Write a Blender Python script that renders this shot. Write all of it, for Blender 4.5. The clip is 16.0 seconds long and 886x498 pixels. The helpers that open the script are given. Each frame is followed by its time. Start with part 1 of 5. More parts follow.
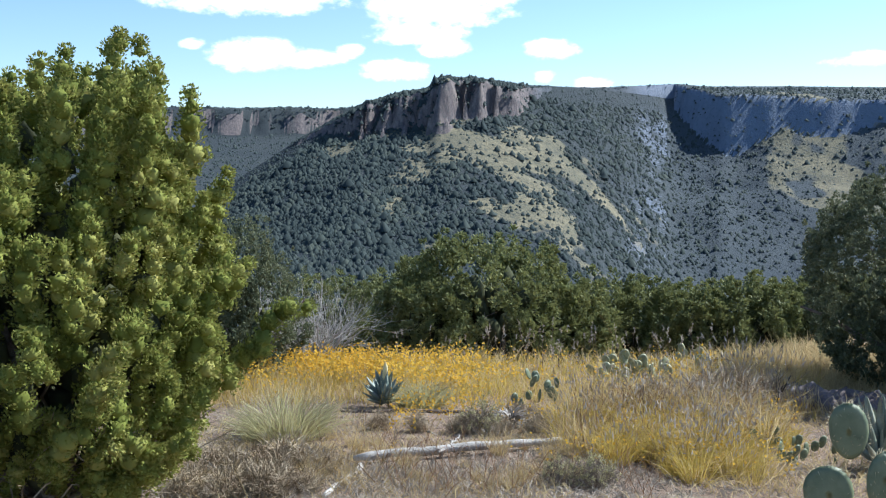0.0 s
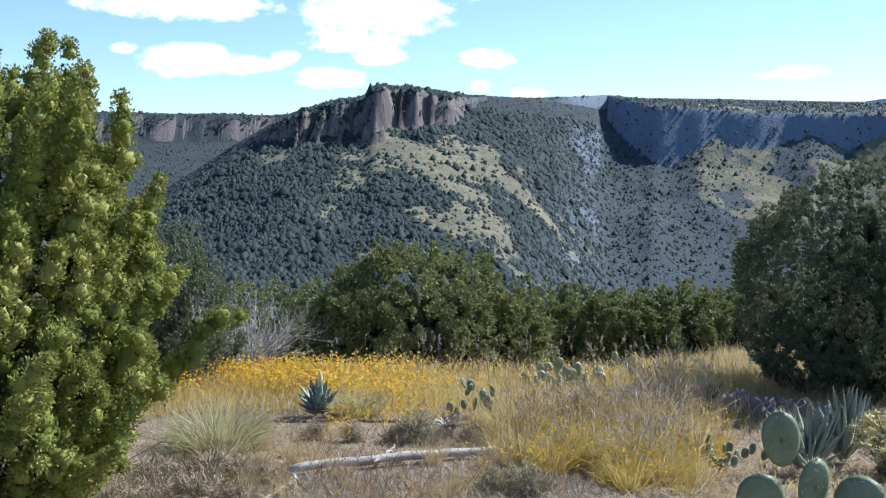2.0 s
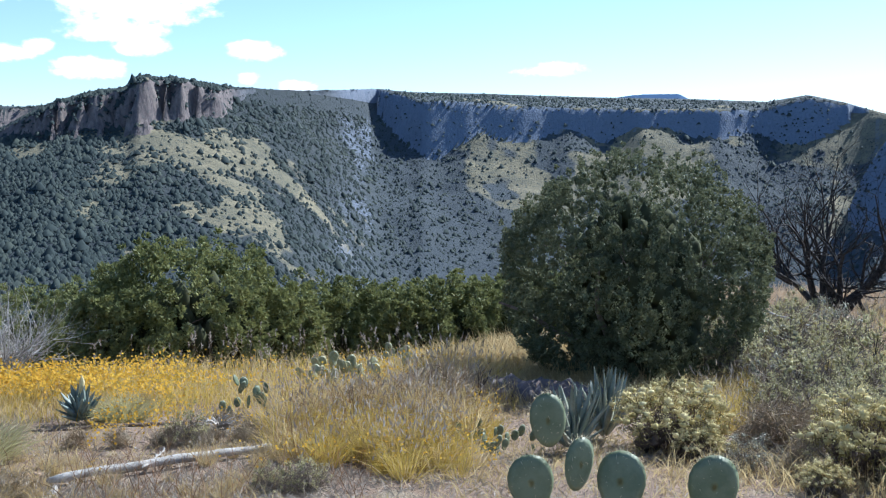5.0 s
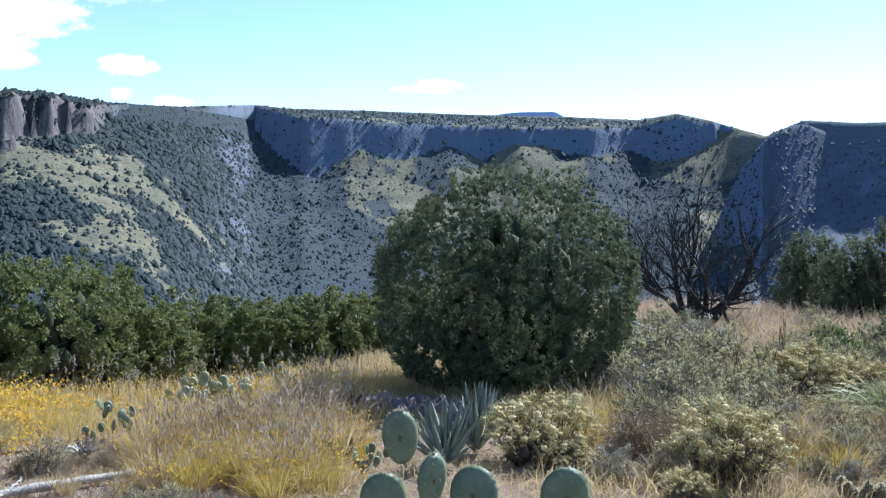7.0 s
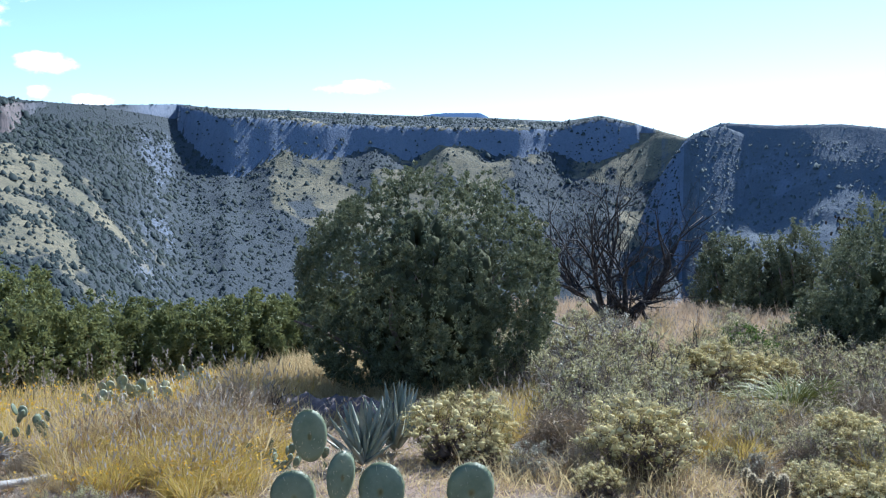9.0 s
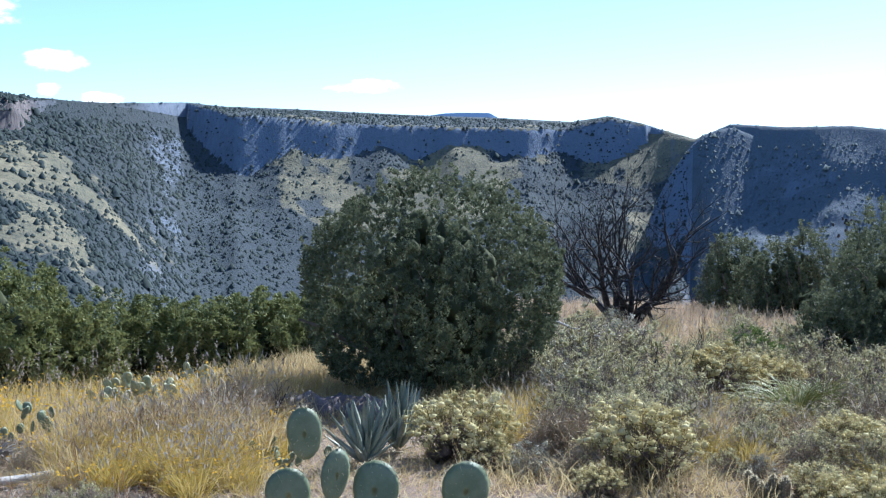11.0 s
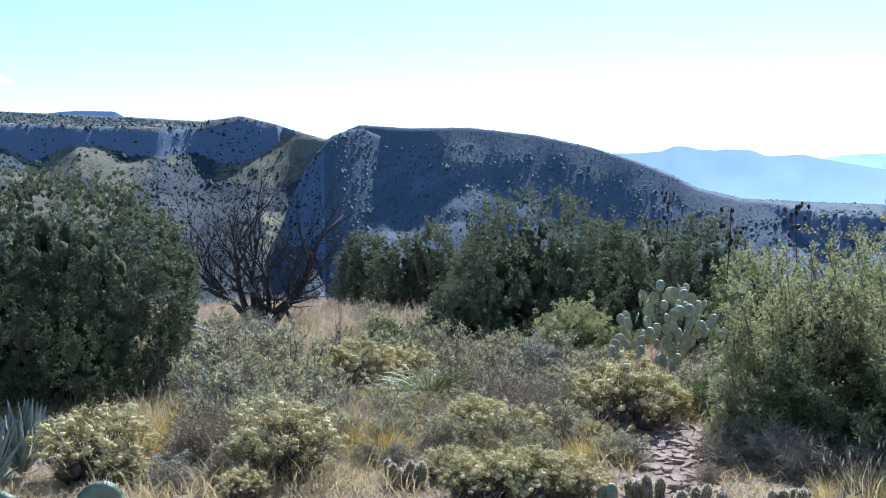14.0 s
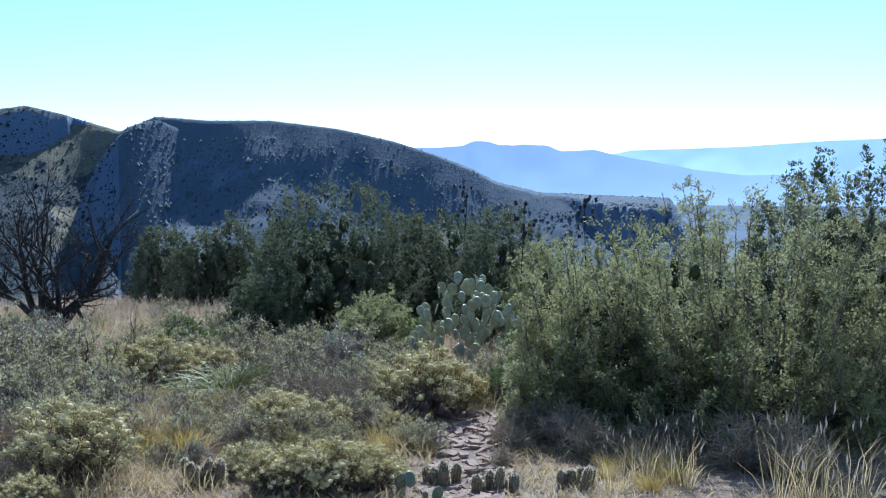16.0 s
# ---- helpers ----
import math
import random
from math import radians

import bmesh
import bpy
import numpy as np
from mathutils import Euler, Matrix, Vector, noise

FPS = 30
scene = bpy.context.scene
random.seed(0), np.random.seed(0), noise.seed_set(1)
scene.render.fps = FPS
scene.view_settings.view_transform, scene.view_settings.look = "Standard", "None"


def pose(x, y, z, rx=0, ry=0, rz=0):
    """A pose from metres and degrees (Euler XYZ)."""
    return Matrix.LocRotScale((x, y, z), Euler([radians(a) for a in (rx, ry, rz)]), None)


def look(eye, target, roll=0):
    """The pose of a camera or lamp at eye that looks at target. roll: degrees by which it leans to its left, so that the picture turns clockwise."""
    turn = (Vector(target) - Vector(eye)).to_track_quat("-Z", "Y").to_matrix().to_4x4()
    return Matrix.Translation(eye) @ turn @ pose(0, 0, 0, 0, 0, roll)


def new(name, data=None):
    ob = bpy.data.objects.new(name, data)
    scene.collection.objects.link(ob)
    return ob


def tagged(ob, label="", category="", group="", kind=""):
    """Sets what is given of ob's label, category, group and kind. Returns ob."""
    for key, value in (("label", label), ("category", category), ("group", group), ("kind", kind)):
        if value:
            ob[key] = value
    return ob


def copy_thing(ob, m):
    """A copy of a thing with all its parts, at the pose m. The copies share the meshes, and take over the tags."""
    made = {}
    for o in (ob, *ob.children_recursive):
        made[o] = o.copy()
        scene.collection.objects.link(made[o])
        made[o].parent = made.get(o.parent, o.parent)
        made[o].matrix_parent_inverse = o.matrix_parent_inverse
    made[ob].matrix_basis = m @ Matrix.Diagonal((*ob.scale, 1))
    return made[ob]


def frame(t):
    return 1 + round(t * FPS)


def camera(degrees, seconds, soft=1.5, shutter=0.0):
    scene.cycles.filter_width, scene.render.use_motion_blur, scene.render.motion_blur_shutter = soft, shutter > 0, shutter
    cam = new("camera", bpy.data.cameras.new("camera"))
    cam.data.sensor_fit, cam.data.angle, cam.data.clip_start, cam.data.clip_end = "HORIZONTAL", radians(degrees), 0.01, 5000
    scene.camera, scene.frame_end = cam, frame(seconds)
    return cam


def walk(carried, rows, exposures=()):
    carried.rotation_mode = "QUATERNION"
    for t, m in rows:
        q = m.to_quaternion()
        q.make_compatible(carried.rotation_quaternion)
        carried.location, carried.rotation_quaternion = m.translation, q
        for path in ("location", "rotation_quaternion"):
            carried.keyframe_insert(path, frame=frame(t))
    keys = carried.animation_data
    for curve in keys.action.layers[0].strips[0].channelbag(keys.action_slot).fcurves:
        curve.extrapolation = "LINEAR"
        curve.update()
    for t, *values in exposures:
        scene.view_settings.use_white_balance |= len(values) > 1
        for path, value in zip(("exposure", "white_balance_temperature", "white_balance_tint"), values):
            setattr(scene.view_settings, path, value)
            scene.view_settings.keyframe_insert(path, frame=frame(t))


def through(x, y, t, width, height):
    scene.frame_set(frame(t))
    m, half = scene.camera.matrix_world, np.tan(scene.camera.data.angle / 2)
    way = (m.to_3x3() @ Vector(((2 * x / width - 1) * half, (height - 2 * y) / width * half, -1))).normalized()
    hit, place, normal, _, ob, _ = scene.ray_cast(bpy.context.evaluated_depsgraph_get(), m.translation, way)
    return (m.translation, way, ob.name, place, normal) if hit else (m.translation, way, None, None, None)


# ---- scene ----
# ---- camera ----
cam = camera(45.6, 16.0, soft=1.15)
PATH = [  # seconds, x, y, z, pitch, lean, yaw
    (0, 0.000, 0.000, 1.600, -4.80, -0.23, 0.00),
    (0.5, 0.002, -0.000, 1.599, -4.54, -0.40, -0.50),
    (1, 0.003, 0.003, 1.599, -4.34, 0.06, -1.47),
    (1.5, 0.003, 0.010, 1.599, -4.27, 0.15, -2.38),
    (2, -0.004, 0.026, 1.599, -4.34, 0.26, -3.52),
    (2.5, -0.008, 0.052, 1.595, -4.39, 0.04, -5.14),
    (3, -0.027, 0.078, 1.596, -4.42, -0.03, -7.50),
    (3.5, -0.032, 0.098, 1.590, -4.51, -0.29, -9.60),
    (4, -0.022, 0.121, 1.585, -4.56, 0.18, -11.66),
    (4.5, -0.007, 0.095, 1.587, -4.70, 0.17, -13.86),
    (7, 0.103, 0.053, 1.588, -3.76, -0.07, -22.33),
    (7.5, 0.107, 0.038, 1.590, -3.51, -0.04, -24.09),
    (8, 0.108, -0.008, 1.597, -3.50, -0.07, -26.05),
    (8.5, 0.109, -0.044, 1.603, -3.68, -0.02, -26.42),
    (11, 0.146, -0.089, 1.602, -3.75, 0.37, -25.92),
    (11.5, 0.125, -0.046, 1.601, -4.08, -0.00, -27.85),
    (12, 0.130, -0.019, 1.601, -4.08, 0.04, -31.66),
    (12.5, 0.136, -0.016, 1.596, -4.03, 0.23, -35.15),
    (13, 0.145, -0.033, 1.599, -4.03, 0.04, -38.08),
    (13.5, 0.163, -0.023, 1.594, -3.92, -0.20, -41.48),
    (14, 0.175, -0.045, 1.598, -3.72, -0.23, -45.57),
    (14.5, 0.167, -0.053, 1.592, -3.80, 0.17, -49.40),
    (15, 0.179, -0.062, 1.590, -4.04, 0.09, -52.00),
    (15.5, 0.166, -0.101, 1.591, -4.01, -0.17, -54.34),
    (16, 0.150, -0.127, 1.599, -4.08, -0.12, -56.22),
]
walk(cam, [(t, pose(x, y, z, 90 + p, 0, w) @ pose(0, 0, 0, 0, 0, g)) for t, x, y, z, p, g, w in PATH],
     exposures=[(0, 0.70, 5600, 6), (4.5, 0.76, 5450, 7), (7, 0.81, 5300, 8), (13.0, 0.90, 5200, 8), (14.5, 0.88, 5100, 7), (15.5, 0.72, 4950, 5), (16, 0.57, 4900, 5)])

# ---- world and sun ----
SUN_BEARING, SUN_HEIGHT = 62.0, 43.0      # degrees to the right of the first view, and above the horizon
sun_data = bpy.data.lights.new("sun", "SUN")
sun_data.energy, sun_data.angle, sun_data.color = 5.0, radians(0.53), (1.0, 0.95, 0.87)
sun = new("sun", sun_data)
sun_dir = Vector((math.sin(radians(SUN_BEARING)) * math.cos(radians(SUN_HEIGHT)),
                  math.cos(radians(SUN_BEARING)) * math.cos(radians(SUN_HEIGHT)), math.sin(radians(SUN_HEIGHT))))
sun.matrix_world = look(sun_dir * 50, (0, 0, 0))


class Nodes:
    """Short calls to put nodes into a tree."""

    def __init__(self, tree):
        self.tree = tree
        tree.nodes.clear()

    def node(self, kind, *ins, out=0, **props):
        n = self.tree.nodes.new(kind)
        for k, v in props.items():
            setattr(n, k, v)
        for i, v in enumerate(ins):
            self.put(n.inputs[i], v)
        return n

    def put(self, socket, v):
        if v is None:
            return
        if isinstance(v, bpy.types.NodeSocket):
            self.tree.links.new(v, socket)
        else:
            socket.default_value = v

    def math(self, op, a, b=None, c=None, clamp=False):
        n = self.node("ShaderNodeMath", a, b, c, operation=op)
        n.use_clamp = clamp
        return n.outputs[0]

    def noise(self, vec, scale, detail=4, rough=0.55, colour=False):
        n = self.node("ShaderNodeTexNoise")
        self.put(n.inputs["Vector"], vec)
        n.inputs["Scale"].default_value, n.inputs["Detail"].default_value, n.inputs["Roughness"].default_value = scale, detail, rough
        return n.outputs[1 if colour else 0]

    def ramp(self, fac, stops):
        n = self.node("ShaderNodeValToRGB", fac)
        e = n.color_ramp.elements
        while len(e) < len(stops):
            e.new(0.5)
        for k, (p, c) in zip(e, stops):
            k.position, k.color = p, (*c, 1) if len(c) == 3 else c
        return n.outputs[0]

    def mix(self, fac, a, b, blend="MIX"):
        n = self.node("ShaderNodeMix", data_type="RGBA", blend_type=blend)
        for s, v in ((n.inputs[0], fac), (n.inputs[6], a), (n.inputs[7], b)):
            if isinstance(v, tuple) and len(v) == 3:
                v = (*v, 1)
            self.put(s, v)
        return n.outputs[2]

    def step(self, v, lo, hi):
        n = self.node("ShaderNodeMapRange", interpolation_type="SMOOTHSTEP")
        self.put(n.inputs["Value"], v)
        n.inputs["From Min"].default_value, n.inputs["From Max"].default_value = lo, hi
        return n.outputs[0]


world = bpy.data.worlds.new("sky")
scene.world = world
world.use_nodes = True
W = Nodes(world.node_tree)
sky = W.node("ShaderNodeTexSky", sky_type="NISHITA", sun_disc=False, sun_elevation=radians(SUN_HEIGHT), sun_rotation=radians(SUN_BEARING),
             altitude=1500.0, air_density=1.0, dust_density=0.8, ozone_density=1.6)
way = W.node("ShaderNodeTexCoord").outputs["Generated"]
xyz = W.node("ShaderNodeSeparateXYZ", way).outputs
bearing = W.math("MULTIPLY", W.math("ARCTAN2", xyz[0], xyz[1]), 57.2958)
height = W.math("MULTIPLY", W.math("ARCSINE", xyz[2]), 57.2958)
# cumulus: bearing, height, half width, half height (degrees), density
CLOUDS = [(-10.4, 8.5, 5.8, 1.0, 1.0), (-0.2, 8.3, 4.6, 1.5, 1.0), (-1.2, 6.75, 3.0, 0.8, 1.0), (0.0, 6.1, 1.8, 0.7, 0.9), (-2.4, 4.8, 2.2, 0.65, 1.0),
          (-9.8, 5.6, 3.0, 1.0, 1.0), (-7.0, 5.45, 2.2, 0.6, 0.9), (-5.0, 5.85, 0.9, 0.5, 0.9), (5.8, 5.85, 1.6, 0.62, 1.0), (-13.2, 6.1, 1.0, 0.4, 0.7),
          (8.1, 4.0, 1.4, 0.5, 0.75), (5.5, 4.4, 0.8, 0.5, 0.6), (21.6, 4.9, 2.6, 0.6, 0.55), (-20, 9.5, 5.0, 1.2, 1.0), (4.0, 11.0, 8.0, 2.0, 1.0)]
wob = W.node("ShaderNodeCombineXYZ", bearing, W.math("MULTIPLY", height, 1.6), 0.0).outputs[0]
rag = W.math("SUBTRACT", W.noise(wob, 0.75, 6, 0.6), 0.5)
rag2 = W.math("SUBTRACT", W.noise(wob, 0.3, 3, 0.5), 0.5)
cover = None
for cb, ch, cw, cz, cd in CLOUDS:
    u = W.math("DIVIDE", W.math("SUBTRACT", bearing, cb), cw)
    v = W.math("DIVIDE", W.math("SUBTRACT", height, ch), cz)
    q = W.math("SUBTRACT", cd, W.math("ADD", W.math("MULTIPLY", u, u), W.math("MULTIPLY", v, v)))
    cover = q if cover is None else W.math("MAXIMUM", cover, q)
cover = W.math("ADD", cover, W.math("ADD", W.math("MULTIPLY", rag, 2.2), W.math("MULTIPLY", rag2, 0.8)))
cover = W.step(cover, 0.0, 0.75)
clouded = W.mix(W.math("MULTIPLY", cover, 0.92), sky.outputs[0], (10.0, 10.0, 10.1))
back = W.node("ShaderNodeBackground", clouded, 0.105)
W.node("ShaderNodeOutputWorld", back.outputs[0])


# ---- materials ----
def material(name, shade):
    """shade(n, pos) gives (colour, roughness, bump height, bump metres) of a surface."""
    m = bpy.data.materials.new(name)
    m.use_nodes = True
    n = Nodes(m.node_tree)
    pos = n.node("ShaderNodeNewGeometry").outputs["Position"]
    colour, rough, height, metres = shade(n, pos)
    b = n.node("ShaderNodeBsdfPrincipled")
    n.put(b.inputs["Base Color"], (*colour, 1) if isinstance(colour, tuple) else colour)
    n.put(b.inputs["Roughness"], rough)
    b.inputs["Specular IOR Level"].default_value = 0.3
    if height is not None:
        bump = n.node("ShaderNodeBump")
        n.put(bump.inputs["Height"], height)
        bump.inputs["Distance"].default_value = metres
        n.put(b.inputs["Normal"], bump.outputs[0])
    n.node("ShaderNodeOutputMaterial", b.outputs[0])
    return m


def foliage(name, dark, mid, light, rough=0.8, through=0.25, scale=1.5, gloss=0.06):
    """Leaves: each leaf its own tone, patches of older and younger growth, some light through the blade."""
    m = bpy.data.materials.new(name)
    m.use_nodes = True
    n = Nodes(m.node_tree)
    geo = n.node("ShaderNodeNewGeometry").outputs
    own = geo["Random Per Island"]
    patch = n.noise(geo["Position"], scale, 3)
    f = n.math("ADD", n.math("MULTIPLY", own, 0.42), n.math("MULTIPLY", n.math("SUBTRACT", patch, 0.22), 1.0))
    c = n.ramp(f, [(0.1, dark), (0.5, mid), (0.95, light)])
    b = n.node("ShaderNodeBsdfPrincipled", c)
    b.inputs["Roughness"].default_value = rough
    b.inputs["Specular IOR Level"].default_value = gloss
    t = n.node("ShaderNodeBsdfTranslucent", n.mix(0.5, c, light))
    mix = n.node("ShaderNodeMixShader", through, b.outputs[0], t.outputs[0])
    n.node("ShaderNodeOutputMaterial", mix.outputs[0])
    return m


def tone(a, b, scale, rough=0.85, bump=0.01, fine=60.0):
    def shade(n, pos):
        f = n.noise(pos, scale, 5)
        g = n.noise(pos, fine, 4)
        c = n.mix(n.step(f, 0.35, 0.65), a, b)
        c = n.mix(n.math("MULTIPLY", n.step(g, 0.45, 0.75), 0.5), c, tuple(v * 0.55 for v in a))
        return c, rough, g, bump
    return shade


def soil(n, pos):
    big = n.noise(pos, 0.35, 4)
    mid = n.noise(pos, 3.0, 5)
    fine = n.noise(pos, 45.0, 5, 0.7)
    grit = n.node("ShaderNodeTexVoronoi")
    n.put(grit.inputs["Vector"], pos)
    grit.inputs["Scale"].default_value = 38.0
    c = n.mix(n.step(big, 0.4, 0.6), (0.28, 0.195, 0.13), (0.35, 0.25, 0.18))
    c = n.mix(n.step(mid, 0.5, 0.7), c, (0.38, 0.305, 0.205))
    c = n.mix(n.math("MULTIPLY", n.step(fine, 0.45, 0.7), 0.6), c, (0.13, 0.10, 0.075))
    c = n.mix(n.math("MULTIPLY", n.step(grit.outputs["Distance"], 0.32, 0.1), 0.35), c, (0.42, 0.35, 0.30))
    return c, 0.95, n.math("ADD", fine, n.math("MULTIPLY", mid, 1.5)), 0.03


def hillside(n, pos):
    big = n.noise(pos, 0.012, 4)
    mid = n.noise(pos, 0.06, 5)
    fine = n.noise(pos, 0.45, 5, 0.65)
    nor = n.node("ShaderNodeNewGeometry").outputs["True Normal"]
    up = n.node("ShaderNodeSeparateXYZ", nor).outputs[2]
    grass = n.node("ShaderNodeAttribute", attribute_name="grass_cover").outputs["Fac"]
    columns = n.node("ShaderNodeAttribute", attribute_name="columns").outputs["Fac"]
    haze_free = n.node("ShaderNodeAttribute", attribute_name="haze_free").outputs["Fac"]
    # air haze is put into the slope colours: paler and bluer towards the right
    dense = n.mix(haze_free, n.mix(n.step(big, 0.4, 0.6), (0.108, 0.132, 0.160), (0.125, 0.147, 0.168)), n.mix(n.step(big, 0.4, 0.6), (0.031, 0.040, 0.045), (0.042, 0.051, 0.053)))
    dry = n.mix(n.step(mid, 0.4, 0.62), (0.155, 0.142, 0.092), (0.225, 0.195, 0.12))
    c = n.mix(n.step(n.math("ADD", grass, n.math("MULTIPLY", n.math("SUBTRACT", mid, 0.5), 0.9)), 0.25, 0.65), dense, dry)
    c = n.mix(n.math("MULTIPLY", n.step(fine, 0.48, 0.62), 0.5), c, n.mix(haze_free, (0.09, 0.112, 0.135), (0.036, 0.046, 0.050)))
    streak = n.node("ShaderNodeMapping", pos)
    streak.inputs["Scale"].default_value = (0.3, 0.3, 0.05)
    st = n.noise(streak.outputs[0], 1.0, 6, 0.7)
    # cliff rock with haze put into its blue-grey, pale to lift the shade
    hazed_rock = n.ramp(st, [(0.3, (0.14, 0.17, 0.225)), (0.5, (0.155, 0.185, 0.24)), (0.7, (0.17, 0.20, 0.25))])
    rust = n.ramp(st, [(0.3, (0.085, 0.073, 0.078)), (0.48, (0.15, 0.122, 0.118)), (0.62, (0.225, 0.185, 0.165)), (0.75, (0.105, 0.088, 0.088))])
    rock = n.mix(columns, hazed_rock, rust)
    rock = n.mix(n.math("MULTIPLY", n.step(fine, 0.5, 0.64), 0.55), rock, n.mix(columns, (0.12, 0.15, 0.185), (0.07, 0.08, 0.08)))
    bare = n.step(n.math("ADD", up, n.math("MULTIPLY", n.math("SUBTRACT", mid, 0.5), 0.12)), 0.68, 0.58)
    c = n.mix(n.math("MULTIPLY", bare, n.math("MAXIMUM", columns, n.step(haze_free, 0.98, 0.88))), c, rock)
    return c, 0.95, n.math("ADD", fine, n.math("MULTIPLY", st, 1.2)), 0.5


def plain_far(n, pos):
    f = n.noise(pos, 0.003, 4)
    # the lowland's blue is distance haze put into the base colour
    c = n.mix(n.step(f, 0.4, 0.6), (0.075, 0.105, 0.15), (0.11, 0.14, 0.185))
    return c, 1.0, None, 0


SOIL, HILL, PLAIN = material("soil", soil), material("hillside", hillside), material("hazed_plain", plain_far)
BARK = material("bark", tone((0.16, 0.12, 0.095), (0.24, 0.20, 0.17), 9.0, bump=0.02))
CHARRED = material("charred_wood", tone((0.03, 0.027, 0.025), (0.075, 0.066, 0.06), 12.0, bump=0.015))
GREY_WOOD = material("weathered_wood", tone((0.36, 0.33, 0.29), (0.52, 0.48, 0.43), 7.0, bump=0.01))
BROWN_WOOD = material("brown_wood", tone((0.12, 0.085, 0.065), (0.19, 0.14, 0.11), 9.0, bump=0.01))
PALE_TWIG = material("pale_twig", tone((0.36, 0.33, 0.30), (0.50, 0.47, 0.43), 5.0, bump=0.004))
TWIG = material("dry_twig", tone((0.28, 0.21, 0.135), (0.45, 0.37, 0.255), 5.0, bump=0.004))
DARK_TWIG = material("dark_twig", tone((0.17, 0.135, 0.105), (0.33, 0.275, 0.215), 5.0, bump=0.004))
LEAF_NEAR = foliage("juniper_leaf_yellow", (0.105, 0.13, 0.028), (0.245, 0.27, 0.06), (0.46, 0.41, 0.14), through=0.25, scale=2.2)
LEAF_DARK = foliage("juniper_leaf", (0.066, 0.080, 0.046), (0.125, 0.142, 0.078), (0.265, 0.27, 0.145), rough=0.6, through=0.25, gloss=0.15, scale=1.2)
LEAF_FAR = foliage("woodland_leaf", (0.10, 0.118, 0.045), (0.185, 0.20, 0.075), (0.32, 0.32, 0.12), rough=0.6, through=0.25, gloss=0.15, scale=0.5)
LEAF_GREY = foliage("juniper_leaf_grey", (0.17, 0.185, 0.075), (0.31, 0.315, 0.135), (0.52, 0.49, 0.24), rough=0.6, through=0.35, gloss=0.15, scale=1.4)
# shade inside the juniper crowns, put into a darker leaf colour
LEAF_INNER_SHADE = foliage("juniper_inner_shade", (0.05, 0.055, 0.03), (0.085, 0.09, 0.048), (0.13, 0.13, 0.07), through=0.1, scale=4.0)
# scrub leaf made paler and bluer: haze over the right-hand hill, as colour
HAZED_SCRUB = foliage("hazed_scrub_leaf", (0.075, 0.097, 0.108), (0.105, 0.13, 0.135), (0.155, 0.178, 0.155), through=0.15, scale=0.03)
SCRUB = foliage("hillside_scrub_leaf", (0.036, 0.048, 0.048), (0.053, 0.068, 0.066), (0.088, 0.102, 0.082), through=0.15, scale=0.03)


# ---- geometry tools ----
rng = np.random.default_rng(7)


def lattice(ix, iy, seed):
    h = (ix.astype(np.int64) * 374761393 + iy.astype(np.int64) * 668265263 + seed * 974711) & 0x7FFFFFFF
    h = ((h ^ (h >> 13)) * 1274126177) & 0x7FFFFFFF
    return ((h ^ (h >> 16)) & 0xFFFF) / 65535.0


def value_noise(x, y, seed=0):
    x, y = np.broadcast_arrays(np.asarray(x, float), np.asarray(y, float))
    ix, iy = np.floor(x), np.floor(y)
    fx, fy = x - ix, y - iy
    fx, fy = fx * fx * (3 - 2 * fx), fy * fy * (3 - 2 * fy)
    a, b = lattice(ix, iy, seed), lattice(ix + 1, iy, seed)
    c, d = lattice(ix, iy + 1, seed), lattice(ix + 1, iy + 1, seed)
    return (a + (b - a) * fx) * (1 - fy) + (c + (d - c) * fx) * fy


def fbm(x, y, octaves=4, seed=0):
    total, amp, size = 0.0, 0.5, 1.0
    for k in range(octaves):
        total = total + amp * (value_noise(x * size, y * size, seed + k) - 0.5)
        amp, size = amp * 0.5, size * 2.03
    return total


def ease(v, lo, hi):
    t = np.clip((np.asarray(v, float) - lo) / (hi - lo), 0, 1)
    return t * t * (3 - 2 * t)


def raw_mesh(name, verts, faces, mat, smooth=False):
    """A mesh from arrays: faces is one (n, 3) or (n, 4) array."""
    me = bpy.data.meshes.new(name)
    verts, faces = np.asarray(verts, np.float32), np.asarray(faces, np.int32)
    k = faces.shape[1]
    me.vertices.add(len(verts))
    me.vertices.foreach_set("co", verts.ravel())
    me.loops.add(faces.size)
    me.loops.foreach_set("vertex_index", faces.ravel())
    me.polygons.add(len(faces))
    me.polygons.foreach_set("loop_start", np.arange(0, faces.size, k, dtype=np.int32))
    if smooth:
        me.polygons.foreach_set("use_smooth", np.ones(len(faces), bool))
    for m in mat if isinstance(mat, (list, tuple)) else [mat]:
        me.materials.append(m)
    me.update(calc_edges=True)
    return me


def child(name, me, parent, label="", kind=""):
    ob = new(name, me)
    ob.parent = parent
    return tagged(ob, label, kind=kind)


def part(name, bm, mat, parent, label=""):
    me = bpy.data.meshes.new(name)
    bm.to_mesh(me)
    bm.free()
    me.materials.append(mat)
    return child(name, me, parent, label)


def thing(name, x, y, label, category, z=None, turn=0.0, group="", kind=""):
    """An Empty on the ground that parents a thing's parts."""
    ob = new(name)
    ob.empty_display_size = 0.1
    ob.matrix_world = pose(x, y, ground_at(x, y) if z is None else z, 0, 0, turn)
    return tagged(ob, label, category, group, kind)


def unit(v):
    return v / np.maximum(np.linalg.norm(v, axis=-1, keepdims=True), 1e-9)


